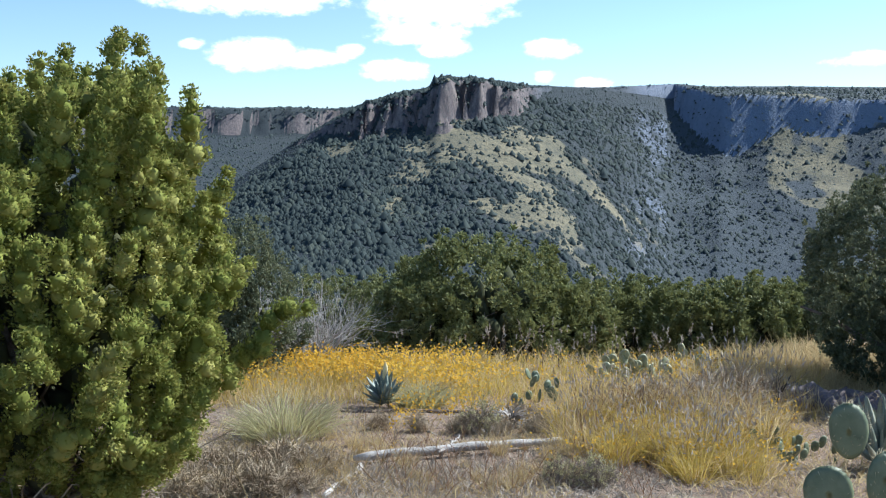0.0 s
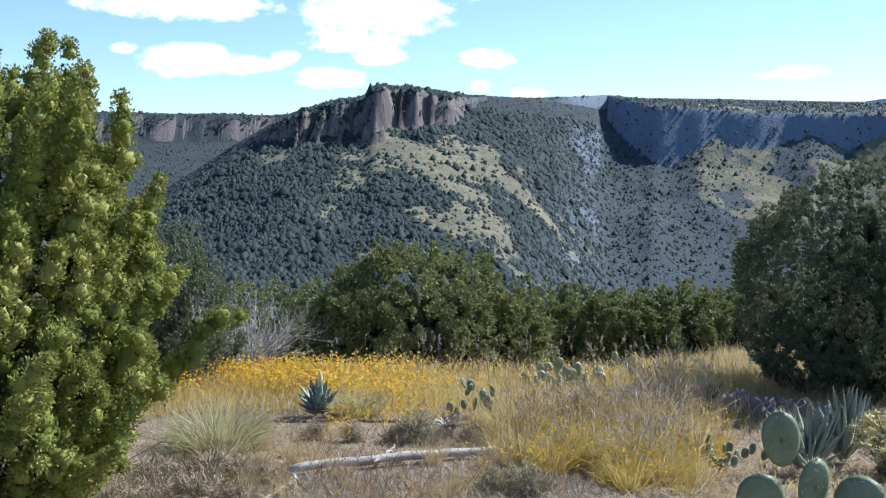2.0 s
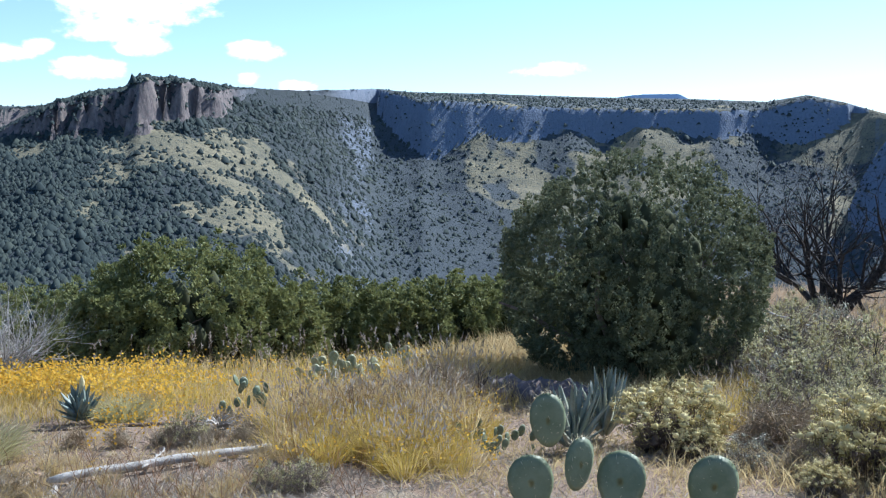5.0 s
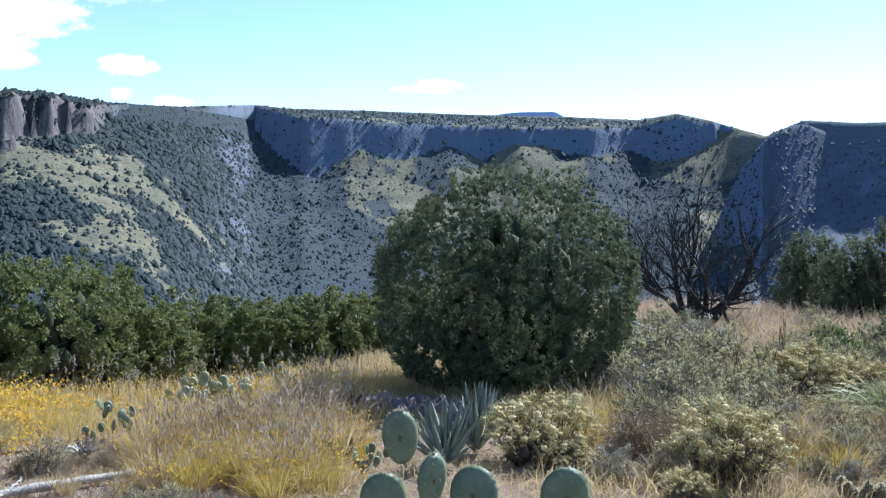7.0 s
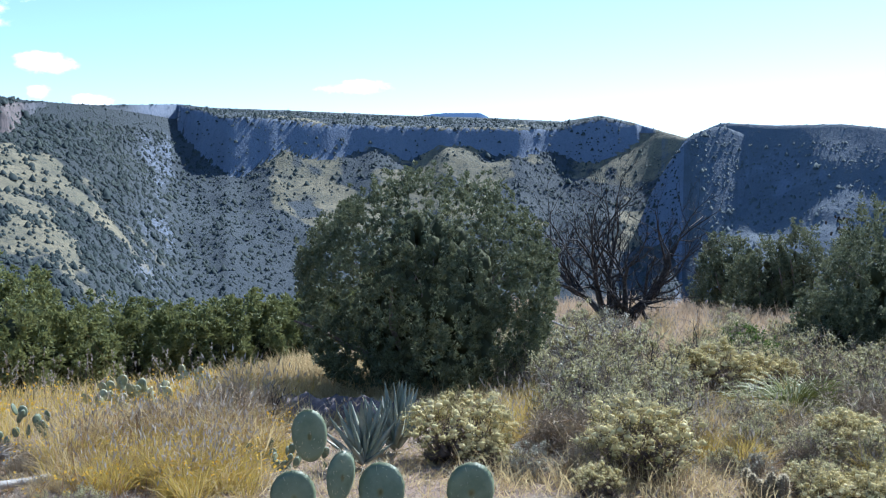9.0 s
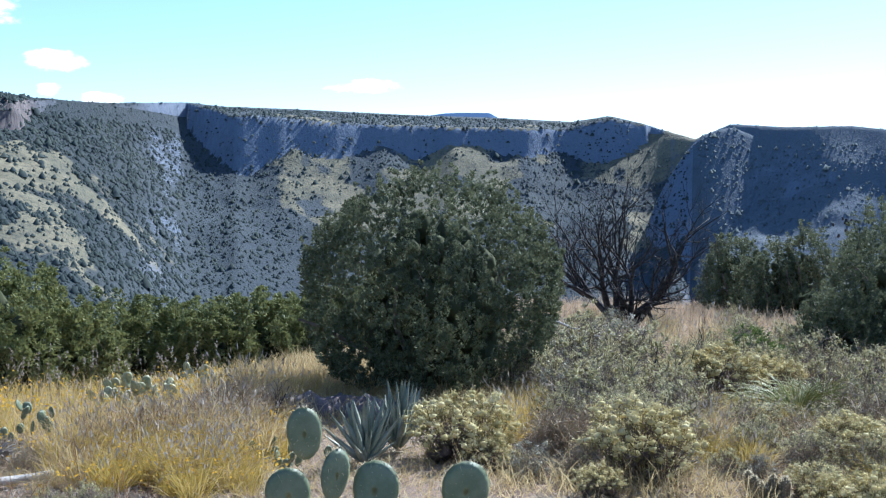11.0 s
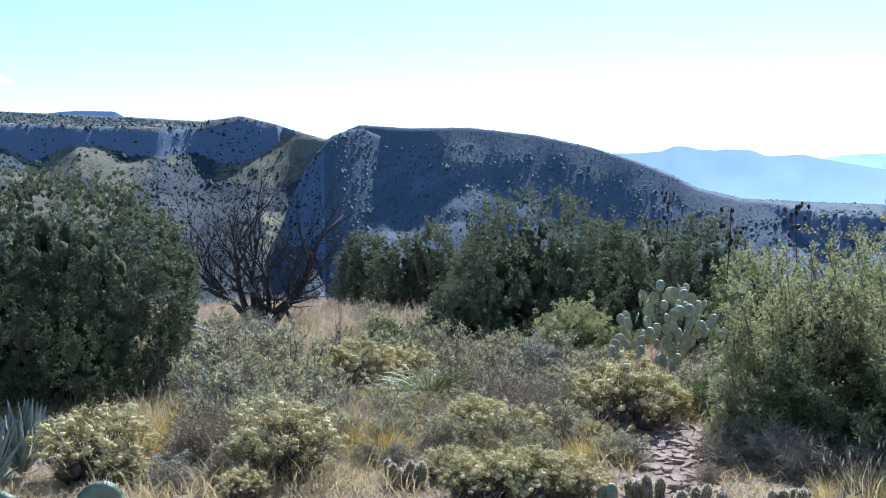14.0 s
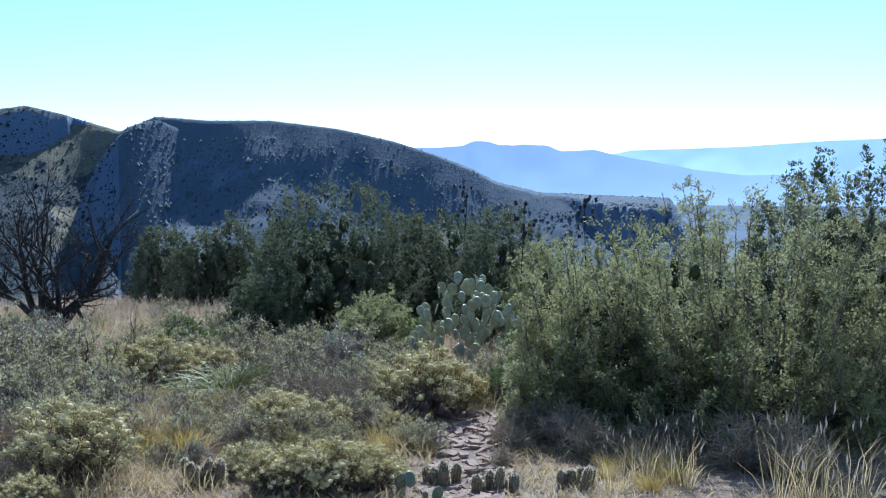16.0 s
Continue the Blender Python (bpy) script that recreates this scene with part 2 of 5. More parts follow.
def leaves(base, along, length, width, face=None, bend=0.25, loose=0.45):
    """Diamond blades: base points, directions, lengths and widths; four corners and two triangles each. face: the way their flat sides look."""
    n = len(base)
    along = unit(along)
    ref = unit(rng.normal(size=(n, 3)))
    if face is not None:
        ref = unit(face + loose * ref)
    side = unit(np.cross(along, ref))
    up = np.cross(side, along)
    length, width = np.broadcast_to(length, n)[:, None], np.broadcast_to(width, n)[:, None]
    mid = base + along * length * 0.45 + up * length * bend * 0.3
    v = np.stack([base, mid + side * width * 0.5, base + along * length - up * length * bend * 0.3, mid - side * width * 0.5], 1).reshape(-1, 3)
    k = np.arange(n)[:, None] * 4
    return v, np.concatenate([k + [0, 1, 2], k + [0, 2, 3]], 1).reshape(-1, 3)


def blades(base, along, length, width, curl=0.35):
    """Thin grass blades that bend over: three triangles each."""
    n = len(base)
    along = unit(along)
    side = unit(np.cross(along, rng.normal(size=(n, 3))))
    over = unit(along * np.array([1, 1, 0.05]) + rng.normal(size=(n, 3)) * 0.25 - np.array([0, 0, 0.35]))
    length, width = np.broadcast_to(length, n)[:, None], np.broadcast_to(width, n)[:, None]
    mid = base + along * length * 0.55
    tip = mid + unit(along * (1 - curl) + over * curl) * length * 0.45
    v = np.stack([base - side * width * 0.5, base + side * width * 0.5, mid - side * width * 0.4, mid + side * width * 0.4, tip], 1).reshape(-1, 3)
    k = np.arange(n)[:, None] * 5
    return v, np.concatenate([k + [0, 1, 3], k + [0, 3, 2], k + [2, 3, 4]], 1).reshape(-1, 3)


def tube(points, radii, sides=6):
    """A tapered tube along points: verts and quads."""
    points, radii = np.asarray(points, float), np.asarray(radii, float)
    tang = unit(np.gradient(points, axis=0))
    ref = np.array([0.3, 0.9, 0.31])
    a = unit(np.cross(tang, ref))
    b = np.cross(tang, a)
    ang = np.linspace(0, 2 * np.pi, sides, endpoint=False)
    ring = points[:, None] + radii[:, None, None] * (np.cos(ang)[None, :, None] * a[:, None] + np.sin(ang)[None, :, None] * b[:, None])
    v = ring.reshape(-1, 3)
    i, j = np.meshgrid(np.arange(len(points) - 1) * sides, np.arange(sides), indexing="ij")
    a, b, c, d = i + j, i + (j + 1) % sides, i + sides + (j + 1) % sides, i + sides + j
    f = np.concatenate([np.stack([a, b, c], -1).reshape(-1, 3), np.stack([a, c, d], -1).reshape(-1, 3)])
    return v, f


def merge(pieces):
    """Joins (verts, faces) pairs whose faces have one size."""
    vs, fs, k = [], [], 0
    for v, f in pieces:
        vs.append(v)
        fs.append(np.asarray(f) + k)
        k += len(v)
    return np.concatenate(vs), np.concatenate(fs)


# ---- the land: one sheet, in bearing and distance from where the walk starts ----
def table(rows, b, smooth=0.35):
    """A smooth curve through (bearing, value) rows."""
    xs, ys = np.array([r[0] for r in rows], float), np.array([r[1] for r in rows], float)
    out = 0.0
    for k, w in ((-1, 0.25), (0, 0.5), (1, 0.25)):
        out = out + w * np.interp(b + k * smooth, xs, ys)
    return out


CREST = [(-40, -8), (-22, -6.4), (-16, -4.2), (-10.3, -0.5), (-8, 1.0), (-5.5, 2.5), (-4.3, 3.08), (-2.5, 3.65), (-0.8, 3.9), (-0.3, 4.4), (0.3, 4.5),
         (2, 4.4), (4.7, 4.0), (8.4, 3.85), (12.2, 3.98), (14, 3.8), (18, 3.72), (23.7, 3.5), (28.8, 3.36), (32.8, 3.15), (34.8, 3.46), (36.5, 3.07),
         (38.6, 2.45), (39.3, 2.22), (39.9, 2.5), (41.1, 3.0), (43.8, 2.83), (47, 2.85), (50.6, 2.42), (53.6, 1.75), (56, 0.96), (57.8, 0.25), (59.1, -0.46),
         (61.5, -1.07), (65.7, -1.27), (68.4, -1.36), (68.9, -2.4), (71, -5), (76, -7.5), (100, -8)]
REACH = [(-40, 600), (-16, 650), (-10, 670), (-4, 700), (0, 715), (4, 740), (8, 800), (14, 930), (20, 1030), (27, 1040), (33, 1000), (38, 930), (41, 850), (48, 800), (60, 740),
         (68, 700), (72, 680), (100, 640)]
FOOT = [(-40, 330), (-5, 400), (4, 420), (8, 450), (16, 600), (30, 640), (38, 600), (44, 520), (50, 500), (60, 440), (100, 330)]
CAP = [(-40, 0), (-12, 0), (-7, 10), (-4.8, 36), (-3, 46), (0, 54), (3.6, 46), (5.4, 10), (6.4, 0), (12.2, 0), (13.6, 52), (14.8, 92), (17, 120), (20, 150), (22.6, 150), (24.8, 140),
       (26.5, 150), (30.5, 116), (32.5, 70), (34.2, 48), (35.6, 26), (36.6, 6), (39, 0), (60, 0), (63, 14), (66, 50), (69, 40), (100, 0)]
STEEP = [(-40, 1.4), (-6, 1.7), (-4, 1.55), (4.2, 1.5), (5.2, 1.6), (10, 1.5), (13, 1.6), (20, 1.55), (25, 1.6), (27, 1.55), (31, 1.4), (36, 1.3), (56, 1.2), (64, 1.8), (100, 1.6)]
FLUTE = [(-40, 0.5), (-5, 1.0), (4.2, 1.0), (5.4, 0.5), (12, 0.3), (14, 0.0), (22, 0.02), (25.5, 0.16), (27, 0.16), (28.5, 0.0), (33, 0.0), (56, 0.2), (64, 0.6), (100, 0.5)]
HOLLOW = [(-40, 1.2), (8, 1.3), (14, 1.7), (18, 1.85), (30, 1.85), (36, 1.8), (42, 1.7), (50, 1.6), (60, 1.5), (100, 1.4)]
BRINK = [(-60, 14), (-12, 13.4), (-5, 13.1), (12, 13.3), (17, 14.2), (21, 17), (25, 24), (30, 32), (36, 36), (42, 32), (48, 26), (60, 24), (90, 24)]
SPUR = [(31, -16), (34.5, -10), (36.4, -4.2), (37.2, -1.4), (37.7, -0.3), (38.4, 0.9), (39.2, 2.0), (39.8, 2.5), (41.1, 2.85), (42.4, 2.3), (43.4, 0.5), (44.4, -3), (46, -8), (52, -16)]
SPUR_REACH = [(31, 790), (37, 805), (41.2, 828), (43, 828), (52, 800)]
# buttresses of the right-hand hill: bearing, how far they stand out
RIBS = [(36, -10), (40.8, -2), (41.6, -1), (43.6, -4), (46.2, 4), (48.0, -3), (49.6, 3), (51.2, -3), (53.0, 3), (54.6, -2), (56.4, 2), (58.2, -2), (60, 0), (70, 0)]
# where the talus meets the cliffs of the mesa: bearing, height in degrees
BASE = [(9, 2.3), (11, 2.0), (13, 1.7), (14.2, 1.0), (15.5, 0.8), (16.6, 1.3), (17.8, 2.0), (19, 1.6), (20.5, 1.25), (21.8, 1.3), (22.8, 1.7), (24.2, 1.2), (25.4, 1.5), (26.5, 1.7), (27.6, 1.4), (29, 0.8), (30.5, 0.9),
        (32, 1.3), (33.5, 0.7), (35, 0.9), (36.5, 2.0), (38.5, 2.2), (40, 2.2)]
EYE = 1.6


def near_height(b, r):
    z = -0.085 * np.minimum(r, 8.8) - 0.065 * np.maximum(r - 8.8, 0)
    brink = table(BRINK, b, 2.0)
    sharp = 1 - ease(b, 15, 24)
    z = z - (0.17 + 0.12 * sharp) * np.maximum(r - brink, 0) * ease(r, brink, brink + 10 - 7 * sharp)
    x, y = r * np.sin(np.radians(b)), r * np.cos(np.radians(b))
    return z + 0.10 * fbm(x * 0.6, y * 0.6, 3, 3) * ease(r, 1.0, 5.0) + 0.05 * fbm(x * 2.5, y * 2.5, 3, 9)


def far_height(b, r):
    """Valley, slopes, cliffs and what lies behind the rim."""
    reach, foot, lead = table(REACH, b, 1.5), table(FOOT, b, 2), table(CAP, b, 0.25)
    crest = EYE + reach * np.tan(np.radians(table(CREST, b, 0.12)))
    x, y = r * np.sin(np.radians(b)), r * np.cos(np.radians(b))
    low = -60.0
    depth = reach - r
    s = np.clip(depth / (reach - foot), 0, 1)
    hill = low + (crest - low) * (1 - s) ** table(HOLLOW, b, 1.5)
    # the mesa's talus: it starts from the foot of the cliffs and flattens towards the valley
    brow = crest - 0.125 * lead
    base, broad = table(BASE, b, 0.5), sum(table(BASE, b + k, 0.5) for k in (-4.5, -3, -1.5, 0, 1.5, 3, 4.5)) / 7
    toe = lead + (brow - EYE - (reach - lead - 35) * np.tan(np.radians(base))) / 1.72
    away = np.maximum(reach - toe - r, -60)
    base = broad + (base - broad) * np.exp(-np.maximum(away, 0) / 75)
    talus = EYE + (reach - toe) * np.tan(np.radians(base)) - 0.60 * away + 0.14 * np.maximum(away - 60, 0) + 0.14 * np.maximum(away - 160, 0)
    talus = np.minimum(talus, brow + 2)
    hill = hill + (np.maximum(talus, -105.0) - hill) * ease(b, 5, 18) * (1 - ease(b, 37.2, 39))
    # the right-hand hill falls steeply from its crest, in buttresses, and flattens below
    face = np.maximum(crest - 0.84 * np.maximum(depth - 9, 0) + 0.12 * np.maximum(depth - 60, 0) + 0.2 * np.maximum(depth - 100, 0) - 0.06 * np.minimum(np.maximum(depth, 0), 9), -105.0)
    face = face + 0.9 * table(RIBS, b, 0.5) * ease(depth, 6, 45) * (1 - ease(depth, 120, 230))
    face = face + (16 * fbm(x * 0.014, y * 0.014, 2, 47) + 5 * fbm(x * 0.05, y * 0.05, 2, 48)) * ease(depth, 8, 60)
    hill = hill + (face - hill) * ease(b, 37.2, 40.4) * (1 - 0.55 * ease(b, 55, 62))
    rest = np.clip((depth - 10) / (reach - foot - 10), 0, 1)
    gully = 15 * fbm(x * 0.009, y * 0.009, 2, 31) + 8 * fbm(x * 0.025, y * 0.025, 3, 33)
    z = hill + gully * np.sin(np.pi * np.clip(rest * 0.85 + 0.12, 0, 1)) * ease(rest, 0.0, 0.2)
    z = z + 2.2 * fbm(x * 0.05, y * 0.05, 3, 35) * ease(r, 420, 480) * ease(depth, 8, 40)
    # cliff band: the cap rock stands out from the slope in buttresses and clefts
    flute = table(FLUTE, b, 0.4)
    lead = lead * (1 + 0.10 * fbm(b * 0.55, b * 0, 2, 28)) + np.minimum(lead, 50) * flute * (0.8 * fbm(b * 0.9, depth * 0.03 + 4, 2, 29) + 0.7 * fbm(b * 2.1, depth * 0.10 + 8, 2, 30) + 0.55 * fbm(b * 5.5, depth * 0.05, 2, 32))
    steep = table(STEEP, b, 0.4) + 1.5 * flute * fbm(b * 1.6, depth * 0.12, 2, 39)
    cap = crest - 0.125 * depth - steep * np.maximum(depth - lead, 0) + (0.3 + 6 * flute) * fbm(b * 3.0, depth * 0.06, 3, 40) * ease(depth, 10, 40)
    # ledges: the butte's outcrop steps back in broken tiers
    cap = cap + 5.0 * flute * np.sin(depth * 0.42 + 9 * fbm(b * 1.3, b * 0 + 2, 2, 44)) * ease(depth, lead, lead + 12)
    cap = cap - 0.25 * np.maximum(depth - 60, 0) * (1 - ease(b, 13, 16) * (1 - ease(b, 31, 33)))
    z = np.maximum(z, np.where(lead > 6, cap, -999.0))
    # a nearer spur of the right-hand hill
    sr = table(SPUR_REACH, b, 0.5)
    sz = EYE + sr * np.tan(np.radians(table(SPUR, b, 0.3)))
    front = sz - 0.97 * np.clip(sr - r - 5, 0, 85) - 0.7 * np.maximum(sr - r - 90, 0)
    spur = np.where(r < sr, front, sz - 0.5 * (r - sr)) + 3 * fbm(x * 0.02, y * 0.02, 3, 45) * ease(np.abs(r - sr), 8, 50)
    z = np.where((b > 31) & (b < 52), np.maximum(z, spur), z)
    # behind the rim: mesa top, falling gently away; canyon and a second rim behind the left ridge; lowland to the right
    over = np.maximum(r - reach, 0)
    mesa = crest - 0.035 * over
    rim2 = EYE + 1500 * np.tan(np.radians(2.86 + 0.03 * np.sin(b * 1.3)))
    t2 = np.clip((r - 1050) / 450, 0, 1)
    wall2 = -40 + (rim2 + 40 - 26) * (t2 ** 1.25) + 26 * ease(r + 40 * fbm(b * 0.8, r * 0.05, 3, 41), 1452, 1476)
    wall2 = np.where(r > 1500, rim2 - 0.04 * (r - 1500), wall2)
    left = np.maximum(crest - 0.45 * over, wall2)
    right = np.maximum(crest - 0.5 * np.maximum(over - 40, 0), -100.0) - ease(r, 900, 4000) * 8
    behind = mesa + (left - mesa) * (1 - ease(b, -2.0, 2.5))
    behind = behind + (right - behind) * ease(b, 48, 57)
    return np.where(r > reach, behind, z)


def grass_cover(b, r):
    """0 where scrub covers the slopes, 1 where dry grass and talus lie open."""
    x, y = r * np.sin(np.radians(b)), r * np.cos(np.radians(b))
    v = 0.8 * fbm(x * 0.008, y * 0.008, 3, 51) + 1.1 * fbm(x * 0.035, y * 0.035, 3, 55)
    v = v + 0.24 * ease(b, -4, -1) * (1 - ease(b, 7, 11)) * ease(r, 440, 500) * (1 - ease(r, 630, 665))
    v = v + 0.30 * ease(b, 15.5, 18) * (1 - ease(b, 27, 31)) * ease(r, 700, 780) * (1 - ease(r, 880, 920))
    v = v + 0.34 * ease(b, 35, 36.5) * (1 - ease(b, 39.4, 40)) * ease(r, 760, 800) + 0.14 * ease(b, 41, 45) * (1 - ease(r, 680, 730)) - 0.14 * ease(b, 40, 42) - 0.17
    return ease(v, 0.0, 0.30)


def land(b, r):
    """Height of the ground at bearing b (degrees) and distance r."""
    b, r = np.broadcast_arrays(np.asarray(b, float), np.asarray(r, float))
    w = ease(r, 150, 320)
    return near_height(b, np.minimum(r, 330)) * (1 - w) + far_height(b, r) * w


def ground_at(x, y):
    return float(land(math.degrees(math.atan2(x, y)), math.hypot(x, y)))


def place(b, d):
    """Plan point at bearing b and distance d."""
    return d * math.sin(radians(b)), d * math.cos(radians(b))


bear = np.concatenate([np.arange(-180, -36, 6.0), np.arange(-36, -24, 1.0), np.arange(-24, 81, 0.165), np.arange(81, 93, 1.0), np.arange(93, 180, 6.0), [180.0]])
near_r = np.concatenate([[0.0], np.geomspace(0.6, 60, 52), np.geomspace(66, 240, 10)])
steps = 1 - np.concatenate([np.linspace(0, 0.36, 84), np.linspace(0.37, 1, 46)])[::-1]
reach_b = table(REACH, bear, 1.5)
foot_b = np.full_like(reach_b, 260.0)
mid_r = foot_b[:, None] + (reach_b - foot_b)[:, None] * steps[None, :]
back_r = reach_b[:, None] + np.concatenate([np.linspace(4, 60, 8)])[None, :]
last_r = np.concatenate([np.linspace(0, 1, 26)[1:] * 500, ]) [None, :] + np.maximum(reach_b[:, None] + 60, 1005)
last_r = np.concatenate([last_r, np.broadcast_to(np.array([1800, 2300, 3000, 3800, 4600, 4950.0]), (len(bear), 6))], 1)
radius = np.concatenate([np.broadcast_to(near_r, (len(bear), len(near_r))), mid_r, back_r, last_r], 1)
BB = np.repeat(bear[:, None], radius.shape[1], 1)
ZZ = land(BB, radius)
V = np.stack([radius * np.sin(np.radians(BB)), radius * np.cos(np.radians(BB)), ZZ], -1).reshape(-1, 3)
nb, nr = radius.shape
i, j = np.meshgrid(np.arange(nb - 1), np.arange(nr - 1), indexing="ij")
quad = np.stack([i * nr + j, i * nr + j + 1, (i + 1) * nr + j + 1, (i + 1) * nr + j], -1)
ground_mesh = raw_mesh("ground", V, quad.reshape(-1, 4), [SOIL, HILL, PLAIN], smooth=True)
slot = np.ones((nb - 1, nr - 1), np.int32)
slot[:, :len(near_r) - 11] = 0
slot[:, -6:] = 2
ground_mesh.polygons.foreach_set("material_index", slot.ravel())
cover_of = ground_mesh.attributes.new("grass_cover", "FLOAT", "POINT")
cover_of.data.foreach_set("value", grass_cover(BB, radius).ravel().astype(np.float32))
columns_of = ground_mesh.attributes.new("columns", "FLOAT", "POINT")
columns_of.data.foreach_set("value", np.clip((table(FLUTE, BB.ravel(), 0.4) - 0.25) * 1.6 * (BB.ravel() < 30), 0, 1).astype(np.float32))
# how little haze the slope colours carry: butte 1, mesa 0.76, right-hand hill 0
haze_free_of = ground_mesh.attributes.new("haze_free", "FLOAT", "POINT")
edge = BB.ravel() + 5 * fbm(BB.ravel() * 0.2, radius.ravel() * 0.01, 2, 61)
haze_free_of.data.foreach_set("value", (1 - 0.24 * ease(edge, 8, 13.5) - 0.76 * ease(edge, 38, 41)).astype(np.float32))
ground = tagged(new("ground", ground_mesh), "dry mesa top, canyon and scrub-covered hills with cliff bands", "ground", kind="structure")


rng = np.random.default_rng(20)
# ---- scrub on the slopes ----
def ico(level=1):
    bm = bmesh.new()
    bmesh.ops.create_icosphere(bm, subdivisions=level, radius=1.0)
    v = np.array([p.co[:] for p in bm.verts])
    f = np.array([[p.index for p in q.verts] for q in bm.faces])
    bm.free()
    return v, f


ICO_V, ICO_F = ico()


OCT_V = np.array([(1, 0, 0), (0.3, 0.95, 0), (-0.8, 0.6, 0), (-0.8, -0.6, 0), (0.3, -0.95, 0), (0.3, 0.1, 0.8), (-0.3, -0.1, 0.85)], float)
OCT_F = np.array([(0, 1, 5), (1, 6, 5), (1, 2, 6), (2, 3, 6), (3, 4, 6), (4, 5, 6), (4, 0, 5)])


def scrub(count, b0, b1, seed):
    g = np.random.default_rng(seed)
    b = g.uniform(b0, b1, count)
    foot, reach = 420.0, table(REACH, b, 1.5)
    top = reach + np.where(b < 0, 0, 70)
    r = np.sqrt(g.uniform(0, 1, count) * (top ** 2 - foot ** 2) + foot ** 2)
    x, y = r * np.sin(np.radians(b)), r * np.cos(np.radians(b))
    z = land(b, r)
    dz = np.abs(land(b, r + 4) - land(b, r - 4)) / 8
    keep = (dz < 1.0 + 1.4 * g.uniform(size=count)) & (grass_cover(b, r) < 0.26 + 0.9 * g.uniform(size=count))
    b, r, x, y, z = b[keep], r[keep], x[keep], y[keep], z[keep]
    n = len(b)
    size = g.lognormal(0.10, 0.38, n) * np.where(r > reach[keep] - 25, 0.5, 1.0) * (1.0 - 0.2 * ease(b, 10, 15) - 0.1 * ease(b, 39, 42))
    a = g.uniform(0, 6.283, n)
    c, k = np.cos(a)[:, None], np.sin(a)[:, None]
    v = OCT_V[None] * (1 + 0.22 * np.clip(g.normal(size=(n, len(OCT_V), 3)), -2, 2))
    v = np.stack([v[..., 0] * c - v[..., 1] * k, v[..., 0] * k + v[..., 1] * c, v[..., 2] * g.uniform(0.9, 1.6, (n, 1))], -1) * size[:, None, None]
    v = v + np.stack([x, y, z - 0.25], -1)[:, None]
    return v.reshape(-1, 3), (OCT_F[None] + (np.arange(n) * len(OCT_V))[:, None, None]).reshape(-1, 3)


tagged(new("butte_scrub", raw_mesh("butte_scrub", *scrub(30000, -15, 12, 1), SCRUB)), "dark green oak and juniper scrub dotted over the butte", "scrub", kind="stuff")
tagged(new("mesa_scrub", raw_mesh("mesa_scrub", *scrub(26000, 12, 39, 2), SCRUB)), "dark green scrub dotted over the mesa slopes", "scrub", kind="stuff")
tagged(new("hill_scrub", raw_mesh("hill_scrub", *scrub(18000, 39.5, 70, 3), HAZED_SCRUB)), "scrub dotted over the rounded hill, haze put into its grey-green colour", "scrub", kind="stuff")

# scrub along the second rim behind the left ridge
g2 = np.random.default_rng(12)
b = g2.uniform(-24, 0, 6000)
r = g2.uniform(1100, 1530, 6000)
x, y = r * np.sin(np.radians(b)), r * np.cos(np.radians(b))
v = np.repeat(OCT_V[None], len(b), 0) * (1 + 0.24 * g2.normal(size=(len(b), len(OCT_V), 1))) * g2.lognormal(0.35, 0.3, len(b))[:, None, None]
v = v + np.stack([x, y, land(b, r) - 0.1], -1)[:, None]
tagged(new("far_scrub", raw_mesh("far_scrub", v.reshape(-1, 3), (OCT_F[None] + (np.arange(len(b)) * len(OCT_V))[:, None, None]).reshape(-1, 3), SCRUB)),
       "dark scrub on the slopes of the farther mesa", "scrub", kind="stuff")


# ---- distance: ranges beyond the lowland, with haze put into their blue ----
# air haze as a blue base colour, with emission for its brightness
def painted_haze(name, colour, glow):
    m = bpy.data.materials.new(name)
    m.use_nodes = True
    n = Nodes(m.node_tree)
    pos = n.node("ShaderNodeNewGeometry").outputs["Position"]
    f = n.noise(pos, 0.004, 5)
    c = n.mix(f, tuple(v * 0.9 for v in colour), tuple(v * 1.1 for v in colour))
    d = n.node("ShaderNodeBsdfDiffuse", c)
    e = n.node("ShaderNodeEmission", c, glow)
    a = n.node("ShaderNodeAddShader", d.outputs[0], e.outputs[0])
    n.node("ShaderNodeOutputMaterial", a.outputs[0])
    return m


def mountains(name, rows, r, depth, mat, label, seed):
    b = np.arange(rows[0][0], rows[-1][0], 0.12)
    crest = EYE + r * np.tan(np.radians(table(rows, b, 0.15) + 0.05 * fbm(b * 2.2, b * 0, 3, seed)))
    k = np.linspace(0, 1, 14)
    rr = r - depth * (1 - k)[None, :] + 60 * fbm(b[:, None] * 0.8, k[None, :] * 3, 3, seed + 5) * np.sin(np.pi * k)[None, :]
    zz = -115 + (crest[:, None] + 115) * (k ** 1.5)[None, :]
    v = np.stack([rr * np.sin(np.radians(b))[:, None], rr * np.cos(np.radians(b))[:, None], zz], -1).reshape(-1, 3)
    i, j = np.meshgrid(np.arange(len(b) - 1), np.arange(len(k) - 1), indexing="ij")
    n = len(k)
    q = np.stack([i * n + j, i * n + j + 1, (i + 1) * n + j + 1, (i + 1) * n + j], -1).reshape(-1, 4)
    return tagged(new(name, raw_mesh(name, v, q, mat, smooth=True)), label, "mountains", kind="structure")


